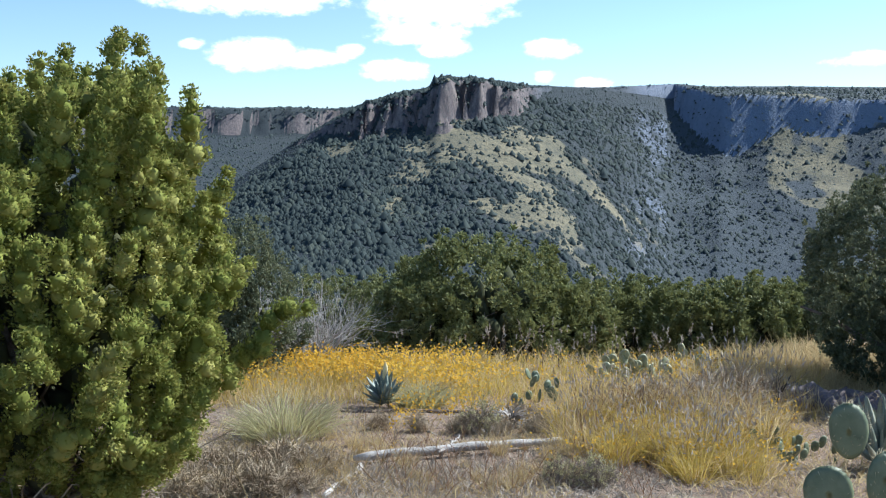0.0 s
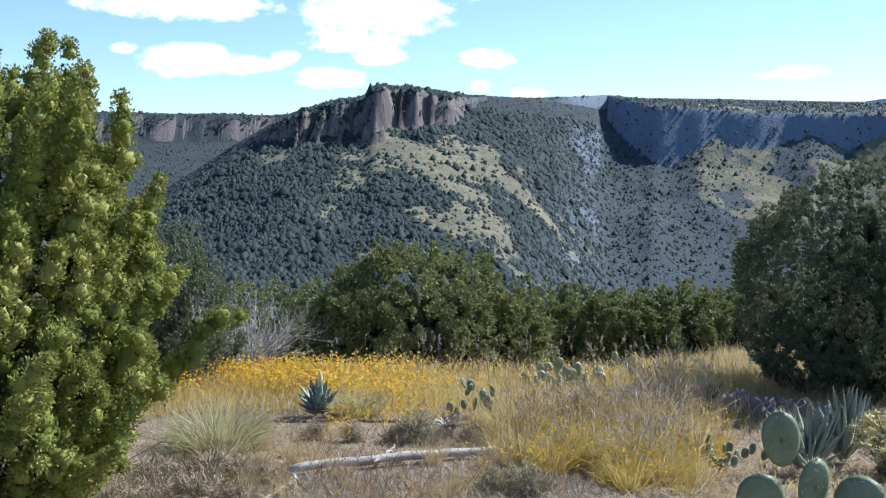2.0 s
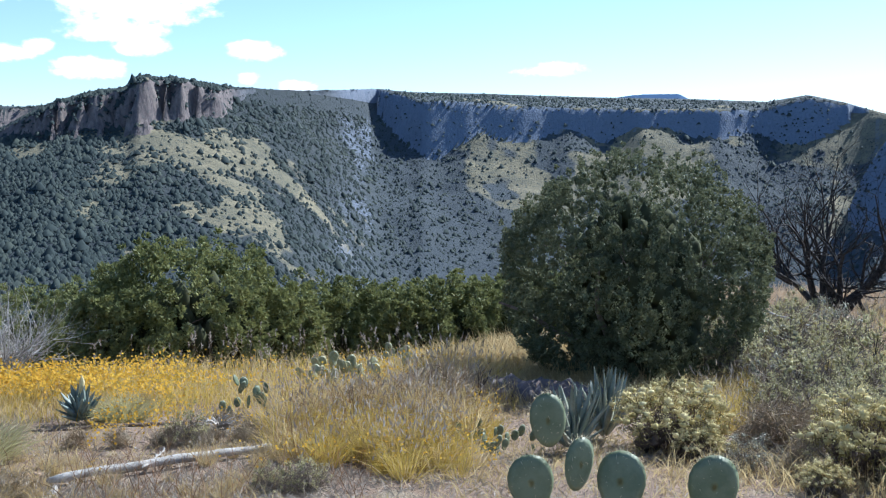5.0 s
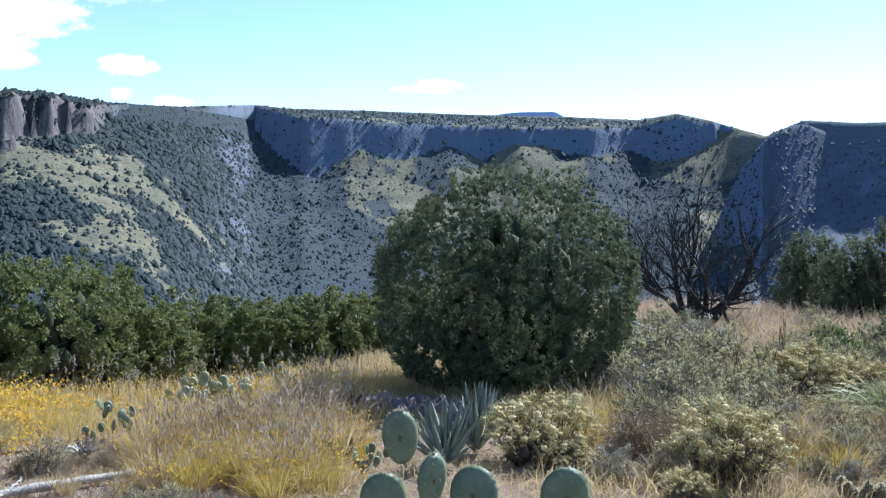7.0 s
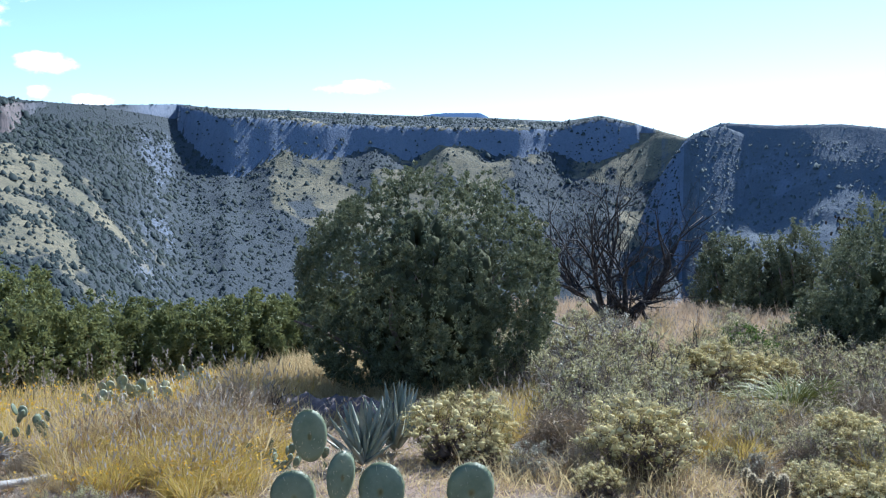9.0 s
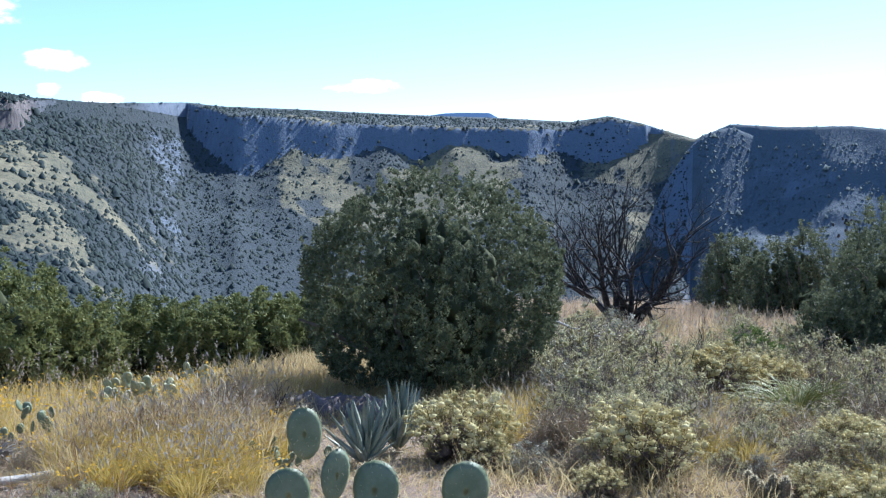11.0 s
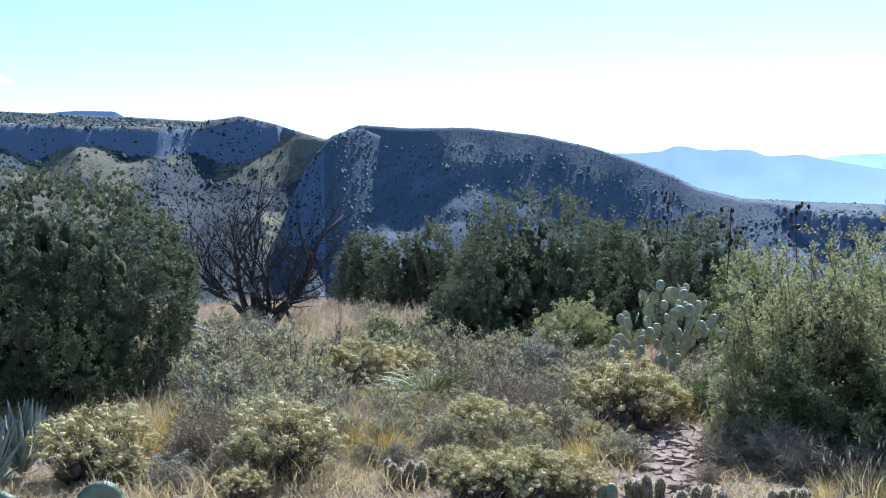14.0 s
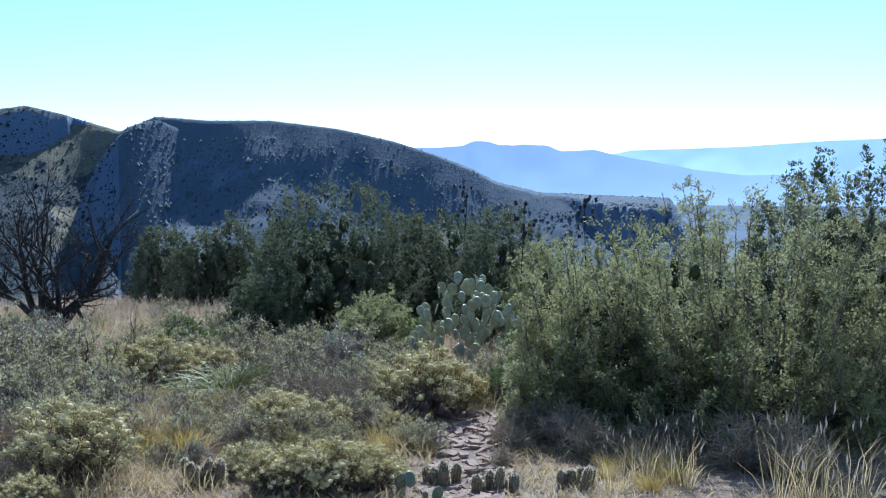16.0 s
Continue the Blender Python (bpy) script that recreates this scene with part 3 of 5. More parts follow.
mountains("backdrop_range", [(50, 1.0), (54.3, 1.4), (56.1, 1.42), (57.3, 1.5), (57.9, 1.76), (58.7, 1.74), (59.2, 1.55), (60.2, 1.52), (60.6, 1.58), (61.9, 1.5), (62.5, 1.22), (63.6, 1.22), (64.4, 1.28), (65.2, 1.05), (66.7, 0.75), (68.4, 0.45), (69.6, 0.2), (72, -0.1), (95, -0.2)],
          4300, 700, painted_haze("haze_blue", (0.25, 0.325, 0.44), 0.42), "mountain range beyond the lowland with blue haze put into its colour", 61)
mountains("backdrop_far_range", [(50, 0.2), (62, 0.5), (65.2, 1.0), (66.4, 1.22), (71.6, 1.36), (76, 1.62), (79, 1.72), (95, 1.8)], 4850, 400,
          painted_haze("haze_pale", (0.43, 0.55, 0.68), 0.62), "farthest mountain skyline with pale blue haze put into its colour", 67)
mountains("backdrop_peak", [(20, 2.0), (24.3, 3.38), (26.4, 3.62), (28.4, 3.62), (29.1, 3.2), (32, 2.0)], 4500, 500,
          painted_haze("haze_peak", (0.13, 0.19, 0.30), 0.35), "flat-topped mountain behind the mesa with blue haze put into its colour", 71)


# ---- trees ----
def limb(start, way, length, radius, kink=0.12, lift=0.05, n=6, taper=0.25):
    pts, d = [np.array(start, float)], unit(np.array(way, float))
    for _ in range(n):
        d = unit(d + rng.normal(size=3) * kink + np.array([0, 0, lift]))
        pts.append(pts[-1] + d * length / n)
    return np.array(pts), np.linspace(radius, radius * taper, n + 1)


ICO_FINE = ico(2)


OCTA = (np.array([(1, 0, 0), (-1, 0, 0), (0, 1, 0), (0, -1, 0), (0, 0, 1), (0, 0, -1)], float),
        np.array([(0, 2, 4), (2, 1, 4), (1, 3, 4), (3, 0, 4), (2, 0, 5), (1, 2, 5), (3, 1, 5), (0, 3, 5)]))


def cores(centres, ways, size, stretch, solid=None):
    """Uneven solid hearts of foliage sprays."""
    tv, tf = solid or (ICO_V, ICO_F)
    n = len(centres)
    ways = unit(ways)
    side = unit(np.cross(ways, rng.normal(size=(n, 3))))
    third = np.cross(ways, side)
    k = tv[None] * (1 + 0.2 * rng.normal(size=(n, len(tv), 1)))
    s = np.broadcast_to(size, n)[:, None, None]
    v = centres[:, None] + s * (k[..., :1] * side[:, None] + k[..., 1:2] * third[:, None] + k[..., 2:] * stretch * ways[:, None])
    return v.reshape(-1, 3), (tf[None] + (np.arange(n) * len(tv))[:, None, None]).reshape(-1, 3)


def plumes(centres, ways, size, stretch, per, leaf, width, droop=0.0, shell=0.55):
    """Foliage sprays: blades round each plume's axis, tips forward."""
    n = len(centres)
    ways = unit(ways)
    size = np.broadcast_to(size, n)
    idx = np.repeat(np.arange(n), per)
    t = rng.uniform(-0.6, 1.0, len(idx))
    q = unit(rng.normal(size=(len(idx), 3)))
    w = ways[idx]
    q = unit(q - w * (q * w).sum(1, keepdims=True))
    fat = np.sqrt(np.clip(1 - t ** 2 * 0.9, 0.05, 1)) * rng.uniform(shell, 1.05, len(idx))
    s = size[idx][:, None]
    base = centres[idx] + w * t[:, None] * s * stretch + q * fat[:, None] * s
    base[:, 2] -= droop * s[:, 0] * t ** 2
    along = w * 0.7 + q * 0.8 + rng.normal(size=(len(idx), 3)) * 0.35
    return leaves(base, along, leaf * rng.uniform(0.6, 1.3, len(idx)), width * rng.uniform(0.7, 1.3, len(idx)), face=q, loose=1.1)


def crown_points(n, height, radius, low, shape, depth=0.35, rough=0.12):
    """Points in the outer shell of a crown and the outward way there. shape gives the radius at heights 0..1."""
    h = rng.uniform(0, 1, n * 3)
    keep = rng.uniform(0, 1, n * 3) < shape(h) * 0.9 + 0.1
    h = h[keep][:n]
    a = rng.uniform(0, 2 * np.pi, len(h))
    bump = 1 + rough * 4 * fbm(a * 1.4 + 7, h * 4.5, 3, int(rng.integers(1, 900)))
    inner = 1 - depth * rng.uniform(0, 1, len(h)) ** 1.7
    rad = radius * shape(h) * bump * inner
    p = np.stack([rad * np.cos(a), rad * np.sin(a), low + h * (height - low) * (1 - 0.5 * (1 - inner) * (h > 0.6))], -1)
    out = np.stack([np.cos(a) * (1 - h ** 2), np.sin(a) * (1 - h ** 2), 0.1 + h * 1.0], -1)
    return p, unit(out)


def dome(h):
    return np.interp(h, [0, 0.06, 0.14, 0.28, 0.46, 0.62, 0.74, 0.86, 0.94, 0.98, 1.0], [0.55, 0.78, 0.88, 0.96, 1.0, 0.95, 0.83, 0.64, 0.43, 0.25, 0.1])


def mound(h):
    return np.sqrt(np.clip(1 - ((h - 0.42) / 0.60) ** 2, 0.01, 1))


def egg(h):
    return np.clip(1 - np.abs((h - 0.3) / 0.72) ** 2.0, 0.02, 1) ** 0.6


def flame(h):
    return np.interp(h, [0, 0.12, 0.35, 0.6, 0.8, 0.93, 1.0], [0.70, 0.92, 1.0, 0.97, 0.84, 0.66, 0.4])


def full(h):
    return np.clip(1 - np.abs((h - 0.38) / 0.66) ** 2.6, 0.02, 1) ** 0.55


def juniper(name, x, y, height, radius, shape, mat, clumps, per, size, leaf, label, low=0.15, up=0.55, stretch=1.6, droop=0.0, rough=0.12, stems=4,
            depth=0.35, width=None, bark=None, chain=(1, 0.0), core=0.8, fill=0, group=""):
    tree = thing(name, x, y, label, "tree", group=group)
    woods = []
    for k in range(stems):
        a = k * 2 * np.pi / stems + rng.uniform(-0.5, 0.5)
        woods.append(tube(*limb((0.08 * math.cos(a), 0.08 * math.sin(a), -0.1), (math.cos(a) * 0.5, math.sin(a) * 0.5, 1.0), height * 0.75, 0.035 * height * 0.6, kink=0.2), sides=7))
        for _ in range(4):
            h = rng.uniform(0.15, 0.6)
            aa = a + rng.uniform(-1.2, 1.2)
            woods.append(tube(*limb((0.25 * h * radius * math.cos(a), 0.25 * h * radius * math.sin(a), h * height * 0.7),
                                    (math.cos(aa), math.sin(aa), rng.uniform(0.1, 0.9)), radius * 0.8, 0.012 * height * 0.6, kink=0.25), sides=5))
    v, f = merge(woods)
    child("trunk", raw_mesh("trunk", v, f, bark or BARK, smooth=True), tree)
    p, out = crown_points(clumps, height, radius, low, shape, rough=rough, depth=depth)
    way = out * (1 - up) + np.array([0, 0, up]) + rng.normal(size=p.shape) * 0.18
    each = size * rng.uniform(0.7, 1.3, len(p))
    # each spray is a short chain of tufts that tapers to its tip
    way = unit(way)
    t = np.linspace(0, 1, chain[0])
    sway = rng.normal(size=(len(p), 1, 3)) * 0.2
    line = p[:, None] + (way[:, None] + sway * t[None, :, None]) * (t[None, :, None] * chain[1] * rng.uniform(0.6, 1.4, (len(p), 1, 1)))
    girth = each[:, None] * (1 - 0.6 * t[None, :])
    pieces = [plumes(line.reshape(-1, 3), np.repeat(way, chain[0], 0), girth.ravel(), stretch, per, leaf, width or leaf * 0.35, droop, 0.3)]
    pieces.append(cores((line - way[:, None] * girth[..., None] * 0.25).reshape(-1, 3), np.repeat(way, chain[0], 0), girth.ravel() * core, stretch, OCTA))
    hearts = []
    # dark cores whose colour stands in for shade deep in the crown
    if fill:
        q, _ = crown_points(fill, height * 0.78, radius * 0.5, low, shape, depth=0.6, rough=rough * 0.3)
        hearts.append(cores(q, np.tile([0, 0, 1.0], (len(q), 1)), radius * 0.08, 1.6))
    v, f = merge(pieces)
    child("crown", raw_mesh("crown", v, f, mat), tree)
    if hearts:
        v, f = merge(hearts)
        child("inner_crown", raw_mesh("inner_crown", v, f, LEAF_INNER_SHADE), tree, "inner foliage cores with the crown's shade put into their dark colour")
    return tree


# the large yellow-green juniper by the start: curled sprays on an open, twiggy frame
def curled_juniper(x, y, height, radius, low):
    tree = thing("juniper_tree", x, y, "large yellow-green juniper with curled drooping foliage sprays", "tree")
    wood, dry = [], []
    for k in range(7):
        a = k * 0.9 + rng.uniform(-0.3, 0.3)
        wood.append(tube(*limb((0.1 * math.cos(a), 0.1 * math.sin(a), -0.1), (math.cos(a) * 0.32, math.sin(a) * 0.32, 1.0), height * 0.7, 0.06, kink=0.12), sides=7))
    for _ in range(150):
        a, h = rng.uniform(0, 6.283), rng.uniform(0.02, 0.75)
        dry.append(tube(*limb((0.15 * math.cos(a), 0.15 * math.sin(a), h), (math.cos(a), math.sin(a), rng.uniform(-0.15, 0.45)), radius * rng.uniform(0.6, 1.0), 0.012, kink=0.3, n=7), sides=4))
    child("trunk", raw_mesh("trunk", *merge(wood), BARK, smooth=True), tree)
    child("twig_mass", raw_mesh("twig_mass", *merge(dry), TWIG, smooth=True), tree, "bare grey lower twigs", "stuff")
    p, out = crown_points(3600, height, radius, low, flame, depth=0.34, rough=0.20)
    apart = []
    for k in range(len(p)):
        if len(apart) < 400 and all(((p[k] - p[j]) ** 2).sum() > 0.030 for j in apart):
            apart.append(k)
    p, out = p[apart], out[apart]
    centres, ways, sizes = [], [], []
    for c, o in zip(p, out):
        h = (c[2] - low) / (height - low)
        d = unit(o * (1.0 - 0.6 * h) + np.array([0, 0, 0.45 + 1.0 * h]) + rng.normal(size=3) * 0.2)
        s, n = rng.uniform(0.055, 0.09), int(rng.integers(4, 8))
        q = c - d * s * 2
        for k in range(n):
            centres.append(q + rng.normal(size=3) * s * 0.25)
            ways.append(d.copy())
            sizes.append(s * (0.8 + 0.35 * math.sin(math.pi * (k + 0.5) / n) - 0.4 * k / n))
            q = q + d * s * 0.95
            d = unit(d + np.array([0, 0, 0.2 - 0.75 * (1.1 - h) * (k > 2)]) + o * 0.18 + rng.normal(size=3) * 0.3)
    centres, ways, sizes = np.array(centres), np.array(ways), np.array(sizes)
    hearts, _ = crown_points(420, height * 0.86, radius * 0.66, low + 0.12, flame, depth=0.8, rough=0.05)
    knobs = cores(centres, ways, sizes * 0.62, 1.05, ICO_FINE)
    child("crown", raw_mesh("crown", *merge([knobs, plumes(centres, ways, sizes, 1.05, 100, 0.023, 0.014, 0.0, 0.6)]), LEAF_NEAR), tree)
    child("inner_crown", raw_mesh("inner_crown", *cores(hearts, np.tile([0, 0, 1.0], (len(hearts), 1)), 0.075, 1.5), LEAF_INNER_SHADE), tree, "inner foliage cores with the crown's shade put into their dark colour")
    return tree


# an open juniper: long ascending branches with feathery sprigs, light between them
def feathery_juniper(x, y, height, radius, branches, sprigs, label, mat, low=0.05):
    tree = thing("juniper_tree", x, y, label, "tree")
    ends, out = crown_points(branches, height, radius, low, full, depth=0.5, rough=0.11)
    wood, at, way = [], [], []
    for e, o in zip(ends, out):
        foot = np.array([e[0] * 0.10, e[1] * 0.10, -0.05])
        t = np.linspace(0, 1, 8)[:, None]
        bow = np.array([o[0], o[1], -0.4]) * radius * 0.22 * np.sin(t * np.pi)
        line = foot + (e - foot) * t + bow + rng.normal(size=(8, 3)) * 0.025 * np.sin(t * np.pi)
        wood.append(tube(line, np.linspace(0.017, 0.003, 8), 5))
        run = unit(line[-1] - line[4])
        for k in np.sort(rng.uniform(0.30, 1.0, sprigs)):
            j = min(int(k * 7), 6)
            q = line[j] + (line[j + 1] - line[j]) * (k * 7 - j)
            d = unit(run * 0.5 + np.array([0, 0, 0.5]) + rng.normal(size=3) * 0.75)
            n = int(rng.integers(4, 7))
            reach = rng.uniform(0.14, 0.34) * (1.1 - 0.4 * k)
            wood.append(tube(np.stack([q, q + d * reach * 0.6, q + d * reach]), [0.004, 0.003, 0.002], 3))
            for m in range(n):
                at.append(q + d * reach * (0.25 + 0.85 * m / n) + rng.normal(size=3) * 0.012)
                way.append(d + rng.normal(size=3) * 0.25)
    at, way = np.array(at), np.array(way)
    girth = rng.uniform(0.016, 0.032, len(at))
    child("trunk", raw_mesh("trunk", *merge(wood), BARK, smooth=True), tree)
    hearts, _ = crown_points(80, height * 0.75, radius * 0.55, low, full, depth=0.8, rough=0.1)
    child("inner_crown", raw_mesh("inner_crown", *cores(hearts, np.tile([0, 0, 1.0], (len(hearts), 1)), 0.05, 1.8), LEAF_INNER_SHADE), tree, "inner foliage cores with the crown's shade put into their dark colour")
    child("crown", raw_mesh("crown", *merge([plumes(at, way, girth, 1.7, 9, 0.031, 0.015)]), mat), tree)
    return tree


curled_juniper(*place(-21.2, 6.5), 2.74, 1.08, 0.36)
# the round dark juniper in the middle of the view
juniper("juniper_tree", *place(26.1, 13.1), 2.74, 1.60, dome, LEAF_DARK, 1700, 40, 0.055, 0.034, "rounded dark green juniper standing on the flat", low=0.05, up=0.72, stretch=1.5, rough=0.055,
        depth=0.18, width=0.016, stems=5, core=0.5, fill=420, chain=(2, 0.12))
# the open feathery junipers at the end of the walk
feathery_juniper(*place(73.0, 10.6), 2.45, 1.75, 290, 20, "open grey-green juniper with upright feathery twigs", LEAF_GREY)
feathery_juniper(*place(65.4, 10.3), 1.85, 0.85, 110, 16, "small grey-green juniper beside a larger one", LEAF_GREY, low=0.0)

WOODS = "evergreen trees at the mesa edge"
# bearing, height of the top above the horizon, distance, half width
TOPS = [(2.2, -3.95, 17.0, 1.75), (-2.6, -5.9, 18.5, 0.95), (-0.9, -6.0, 16.6, 0.8), (6.6, -6.3, 17, 0.8), (9.0, -5.75, 19, 1.0), (11.6, -6.1, 19.6, 0.9), (13.6, -6.3, 18.4, 0.85), (16.0, -6.0, 19, 1.1), (19.0, -6.3, 19.5, 1.05),
        (21.8, -6.2, 20, 1.1), (24.4, -6.0, 21, 1.2), (-6.2, -5.9, 20, 1.1)]
for b, e, d, w in TOPS:
    h = EYE + d * math.tan(radians(e)) - ground_at(*place(b, d))
    big = w > 1.5
    juniper("juniper_tree", *place(b, d), h - 0.1, w, mound, LEAF_FAR, 520 if big else 250, 36, 0.105, 0.066, "large rounded green juniper behind the meadow" if big else "green juniper on the slope just below the meadow",
            low=0.5, up=0.35, stretch=1.15, rough=0.20, stems=3, group=WOODS, width=0.034, core=0.45, fill=150, chain=(2, 0.12), depth=0.3)
# bearing, distance, height, half width, leaf, outline, upright habit
for b, d, h, w, mat, kind, tall in [(-11.2, 13, 1.8, 0.75, LEAF_DARK, egg, 0.6), (41.6, 32, 2.3, 0.9, LEAF_DARK, egg, 0.7), (43.6, 30, 2.0, 0.9, LEAF_DARK, egg, 0.7), (45.4, 30, 2.5, 0.7, LEAF_DARK, egg, 0.75),
                                    (50.9, 18.9, 2.75, 1.45, LEAF_DARK, mound, 0.65), (48.6, 20.5, 2.2, 0.8, LEAF_DARK, egg, 0.6), (54.6, 20.5, 2.2, 1.0, LEAF_DARK, egg, 0.5), (60.2, 17.8, 2.35, 0.85, LEAF_DARK, egg, 0.7),
                                    (57.2, 22, 2.3, 1.1, LEAF_DARK, egg, 0.6), (47.2, 17.6, 1.15, 0.55, LEAF_DARK, egg, 0.4), (53.2, 15.6, 0.85, 0.5, LEAF_GREY, egg, 0.5), (78.2, 12.2, 2.75, 1.25, LEAF_DARK, egg, 0.75),
                                    (62.8, 16.5, 1.7, 0.8, LEAF_GREY, egg, 0.5)]:
    far = d > 20
    juniper("juniper_tree", *place(b, d), h, w, kind, mat, int((260 if far else 420) * w ** 0.8), 20, 0.085 if far else 0.058, 0.066 if far else 0.042, "dark green juniper among others at the mesa edge", low=0.05, up=tall, stretch=1.6,
            rough=0.15, stems=3, group=WOODS, width=0.029 if far else 0.017, core=0.45, fill=150, chain=(3, 0.20), depth=0.3)


# ---- bare trees and bushes ----
def bare_tree(name, x, y, height, spread, mat, label, category, stems=6, twigs=9, r0=0.09, deep=3, group=""):
    tree = thing(name, x, y, label, category, group=group)
    trunk, fine = [], []

    def grow(start, way, length, radius, level):
        pts, rad = limb(start, way, length, radius, kink=0.22, lift=0.06, n=5, taper=0.35)
        (trunk if level < 2 else fine).append(tube(pts, rad, 6 if level < 2 else 3))
        if level < deep:
            for _ in range(twigs if level else twigs + 1):
                k = int(rng.integers(1, 6))
                d = unit(unit(pts[k] - pts[k - 1]) + rng.normal(size=3) * 0.62 + np.array([0, 0, 0.12]))
                grow(pts[k], d, length * rng.uniform(0.42, 0.78), rad[k] * 0.62, level + 1)

    for k in range(stems):
        a = k * 6.283 / stems + rng.uniform(-0.4, 0.4)
        lean = rng.uniform(0.15, 1.0) * spread
        grow((0.06 * math.cos(a), 0.06 * math.sin(a), -0.05), (lean * math.cos(a), lean * math.sin(a), 1.0), height * rng.uniform(0.5, 0.72), r0, 0 if r0 > 0.05 else 1)
    for nm, group_ in (("trunk", trunk), ("twig_mass", fine)):
        if group_:
            v, f = merge(group_)
            child(nm, raw_mesh(nm, v, f, mat, smooth=True), tree, kind="stuff" if nm == "twig_mass" else "")
    return tree


rng = np.random.default_rng(8)
bare_tree("dead_tree", *place(36.0, 24.5), 3.3, 1.5, CHARRED, "leafless blackened dead tree with many upright limbs", "tree", stems=7, twigs=5, r0=0.10)
bare_tree("dead_shrub", *place(-7.8, 13.7), 1.35, 1.6, PALE_TWIG, "large leafless grey shrub with dense twigs", "shrub", stems=26, twigs=7, r0=0.02)


rng = np.random.default_rng(21)

# ---- low plants: builders ----
def hemisphere(n, flat=1.0):
    d = unit(rng.normal(size=(n, 3)))
    d[:, 2] = np.abs(d[:, 2]) * flat
    return d


def stalks(n, height, width, r0, mat_sides=3, kink=0.15, segs=3, flat=1.0):
    """Thin stems fanning out from the foot to a dome. Gives the tubes and their tips and ways."""
    tubes, tips, ways = [], [], []
    for d in hemisphere(n):
        k = rng.uniform(0.75, 1.05)
        end = np.array([d[0] * width / 2, d[1] * width / 2, (0.22 + 0.78 * d[2] ** flat) * height]) * k
        foot = np.array([d[0], d[1], 0]) * width * 0.08 + np.array([0, 0, -0.02])
        t = np.linspace(0, 1, segs + 1)[:, None]
        pts = foot + (end - foot) * t + np.array([d[0], d[1], 0.4]) * (0.12 * width * np.sin(t * np.pi)) + rng.normal(size=(segs + 1, 3)) * kink * 0.05 * t
        tubes.append(tube(pts, np.linspace(r0, r0 * 0.4, segs + 1), mat_sides))
        tips.append(pts[-1])
        ways.append(pts[-1] - pts[-2])
    return tubes, np.array(tips), unit(np.array(ways))


def puffs(tips, ways, per, spread, leaf, width):
    idx = np.repeat(np.arange(len(tips)), per)
    q = unit(rng.normal(size=(len(idx), 3)) + ways[idx] * 0.6)
    base = tips[idx] + q * spread * rng.uniform(0.2, 1.0, (len(idx), 1))
    return leaves(base, q + rng.normal(size=q.shape) * 0.4, leaf * rng.uniform(0.6, 1.3, len(idx)), width * rng.uniform(0.7, 1.3, len(idx)), face=q)


FLOWER = foliage("snakeweed_head", (0.40, 0.33, 0.13), (0.66, 0.56, 0.27), (0.88, 0.78, 0.48), through=0.18, scale=3.0)
WEED = foliage("snakeweed_stem", (0.15, 0.125, 0.045), (0.28, 0.235, 0.085), (0.48, 0.40, 0.17), through=0.15, scale=3.0)
SAGE = foliage("sage_leaf", (0.21, 0.19, 0.08), (0.43, 0.395, 0.19), (0.74, 0.67, 0.40), rough=0.55, through=0.3, scale=2.0, gloss=0.25)
GREENLEAF = foliage("bright_leaf", (0.06, 0.10, 0.025), (0.11, 0.17, 0.04), (0.21, 0.27, 0.07), through=0.35, scale=2.0)
SAGE_BLUE = foliage("blue_sage_leaf", (0.18, 0.175, 0.12), (0.36, 0.345, 0.25), (0.64, 0.61, 0.47), rough=0.5, through=0.12, scale=2.5, gloss=0.3)
BEARGRASS = foliage("beargrass_leaf", (0.15, 0.165, 0.05), (0.27, 0.28, 0.09), (0.44, 0.43, 0.18), rough=0.5, through=0.3, scale=2.0, gloss=0.3)
STRAW = foliage("dry_grass", (0.22, 0.14, 0.055), (0.50, 0.37, 0.165), (0.76, 0.63, 0.37), through=0.42, scale=0.8)
PINKGRASS = foliage("ripe_grass", (0.36, 0.25, 0.15), (0.50, 0.37, 0.23), (0.62, 0.49, 0.33), through=0.3, scale=0.8)
YELLOWGREEN = foliage("yellow_grass", (0.24, 0.17, 0.03), (0.52, 0.38, 0.085), (0.70, 0.55, 0.18), through=0.35, scale=0.9)
GOLD = foliage("golden_flower", (0.50, 0.27, 0.025), (0.68, 0.41, 0.05), (0.82, 0.57, 0.10), through=0.45, scale=0.6)
SEED = foliage("seed_head", (0.18, 0.13, 0.09), (0.38, 0.32, 0.25), (0.62, 0.57, 0.50), through=0.2, scale=2.0)
AGAVE = material("agave_skin", tone((0.215, 0.235, 0.175), (0.30, 0.315, 0.25), 6.0, rough=0.5, bump=0.002, fine=90.0))
AGAVE_BLUE = material("agave_blue", tone((0.175, 0.215, 0.18), (0.26, 0.30, 0.255), 6.0, rough=0.5, bump=0.002, fine=90.0))
DRY_LEAF = material("dead_leaf", tone((0.30, 0.27, 0.24), (0.48, 0.44, 0.39), 8.0, bump=0.003))
THORN = foliage("pale_spine", (0.42, 0.34, 0.21), (0.56, 0.48, 0.32), (0.70, 0.63, 0.46), through=0.6, scale=20.0)
STONE = material("stone", tone((0.25, 0.165, 0.12), (0.38, 0.275, 0.21), 4.0, rough=0.9, bump=0.008, fine=35.0))
DARK_STONE = material("dark_stone", tone((0.13, 0.10, 0.095), (0.23, 0.185, 0.17), 5.0, rough=0.9, bump=0.008, fine=35.0))


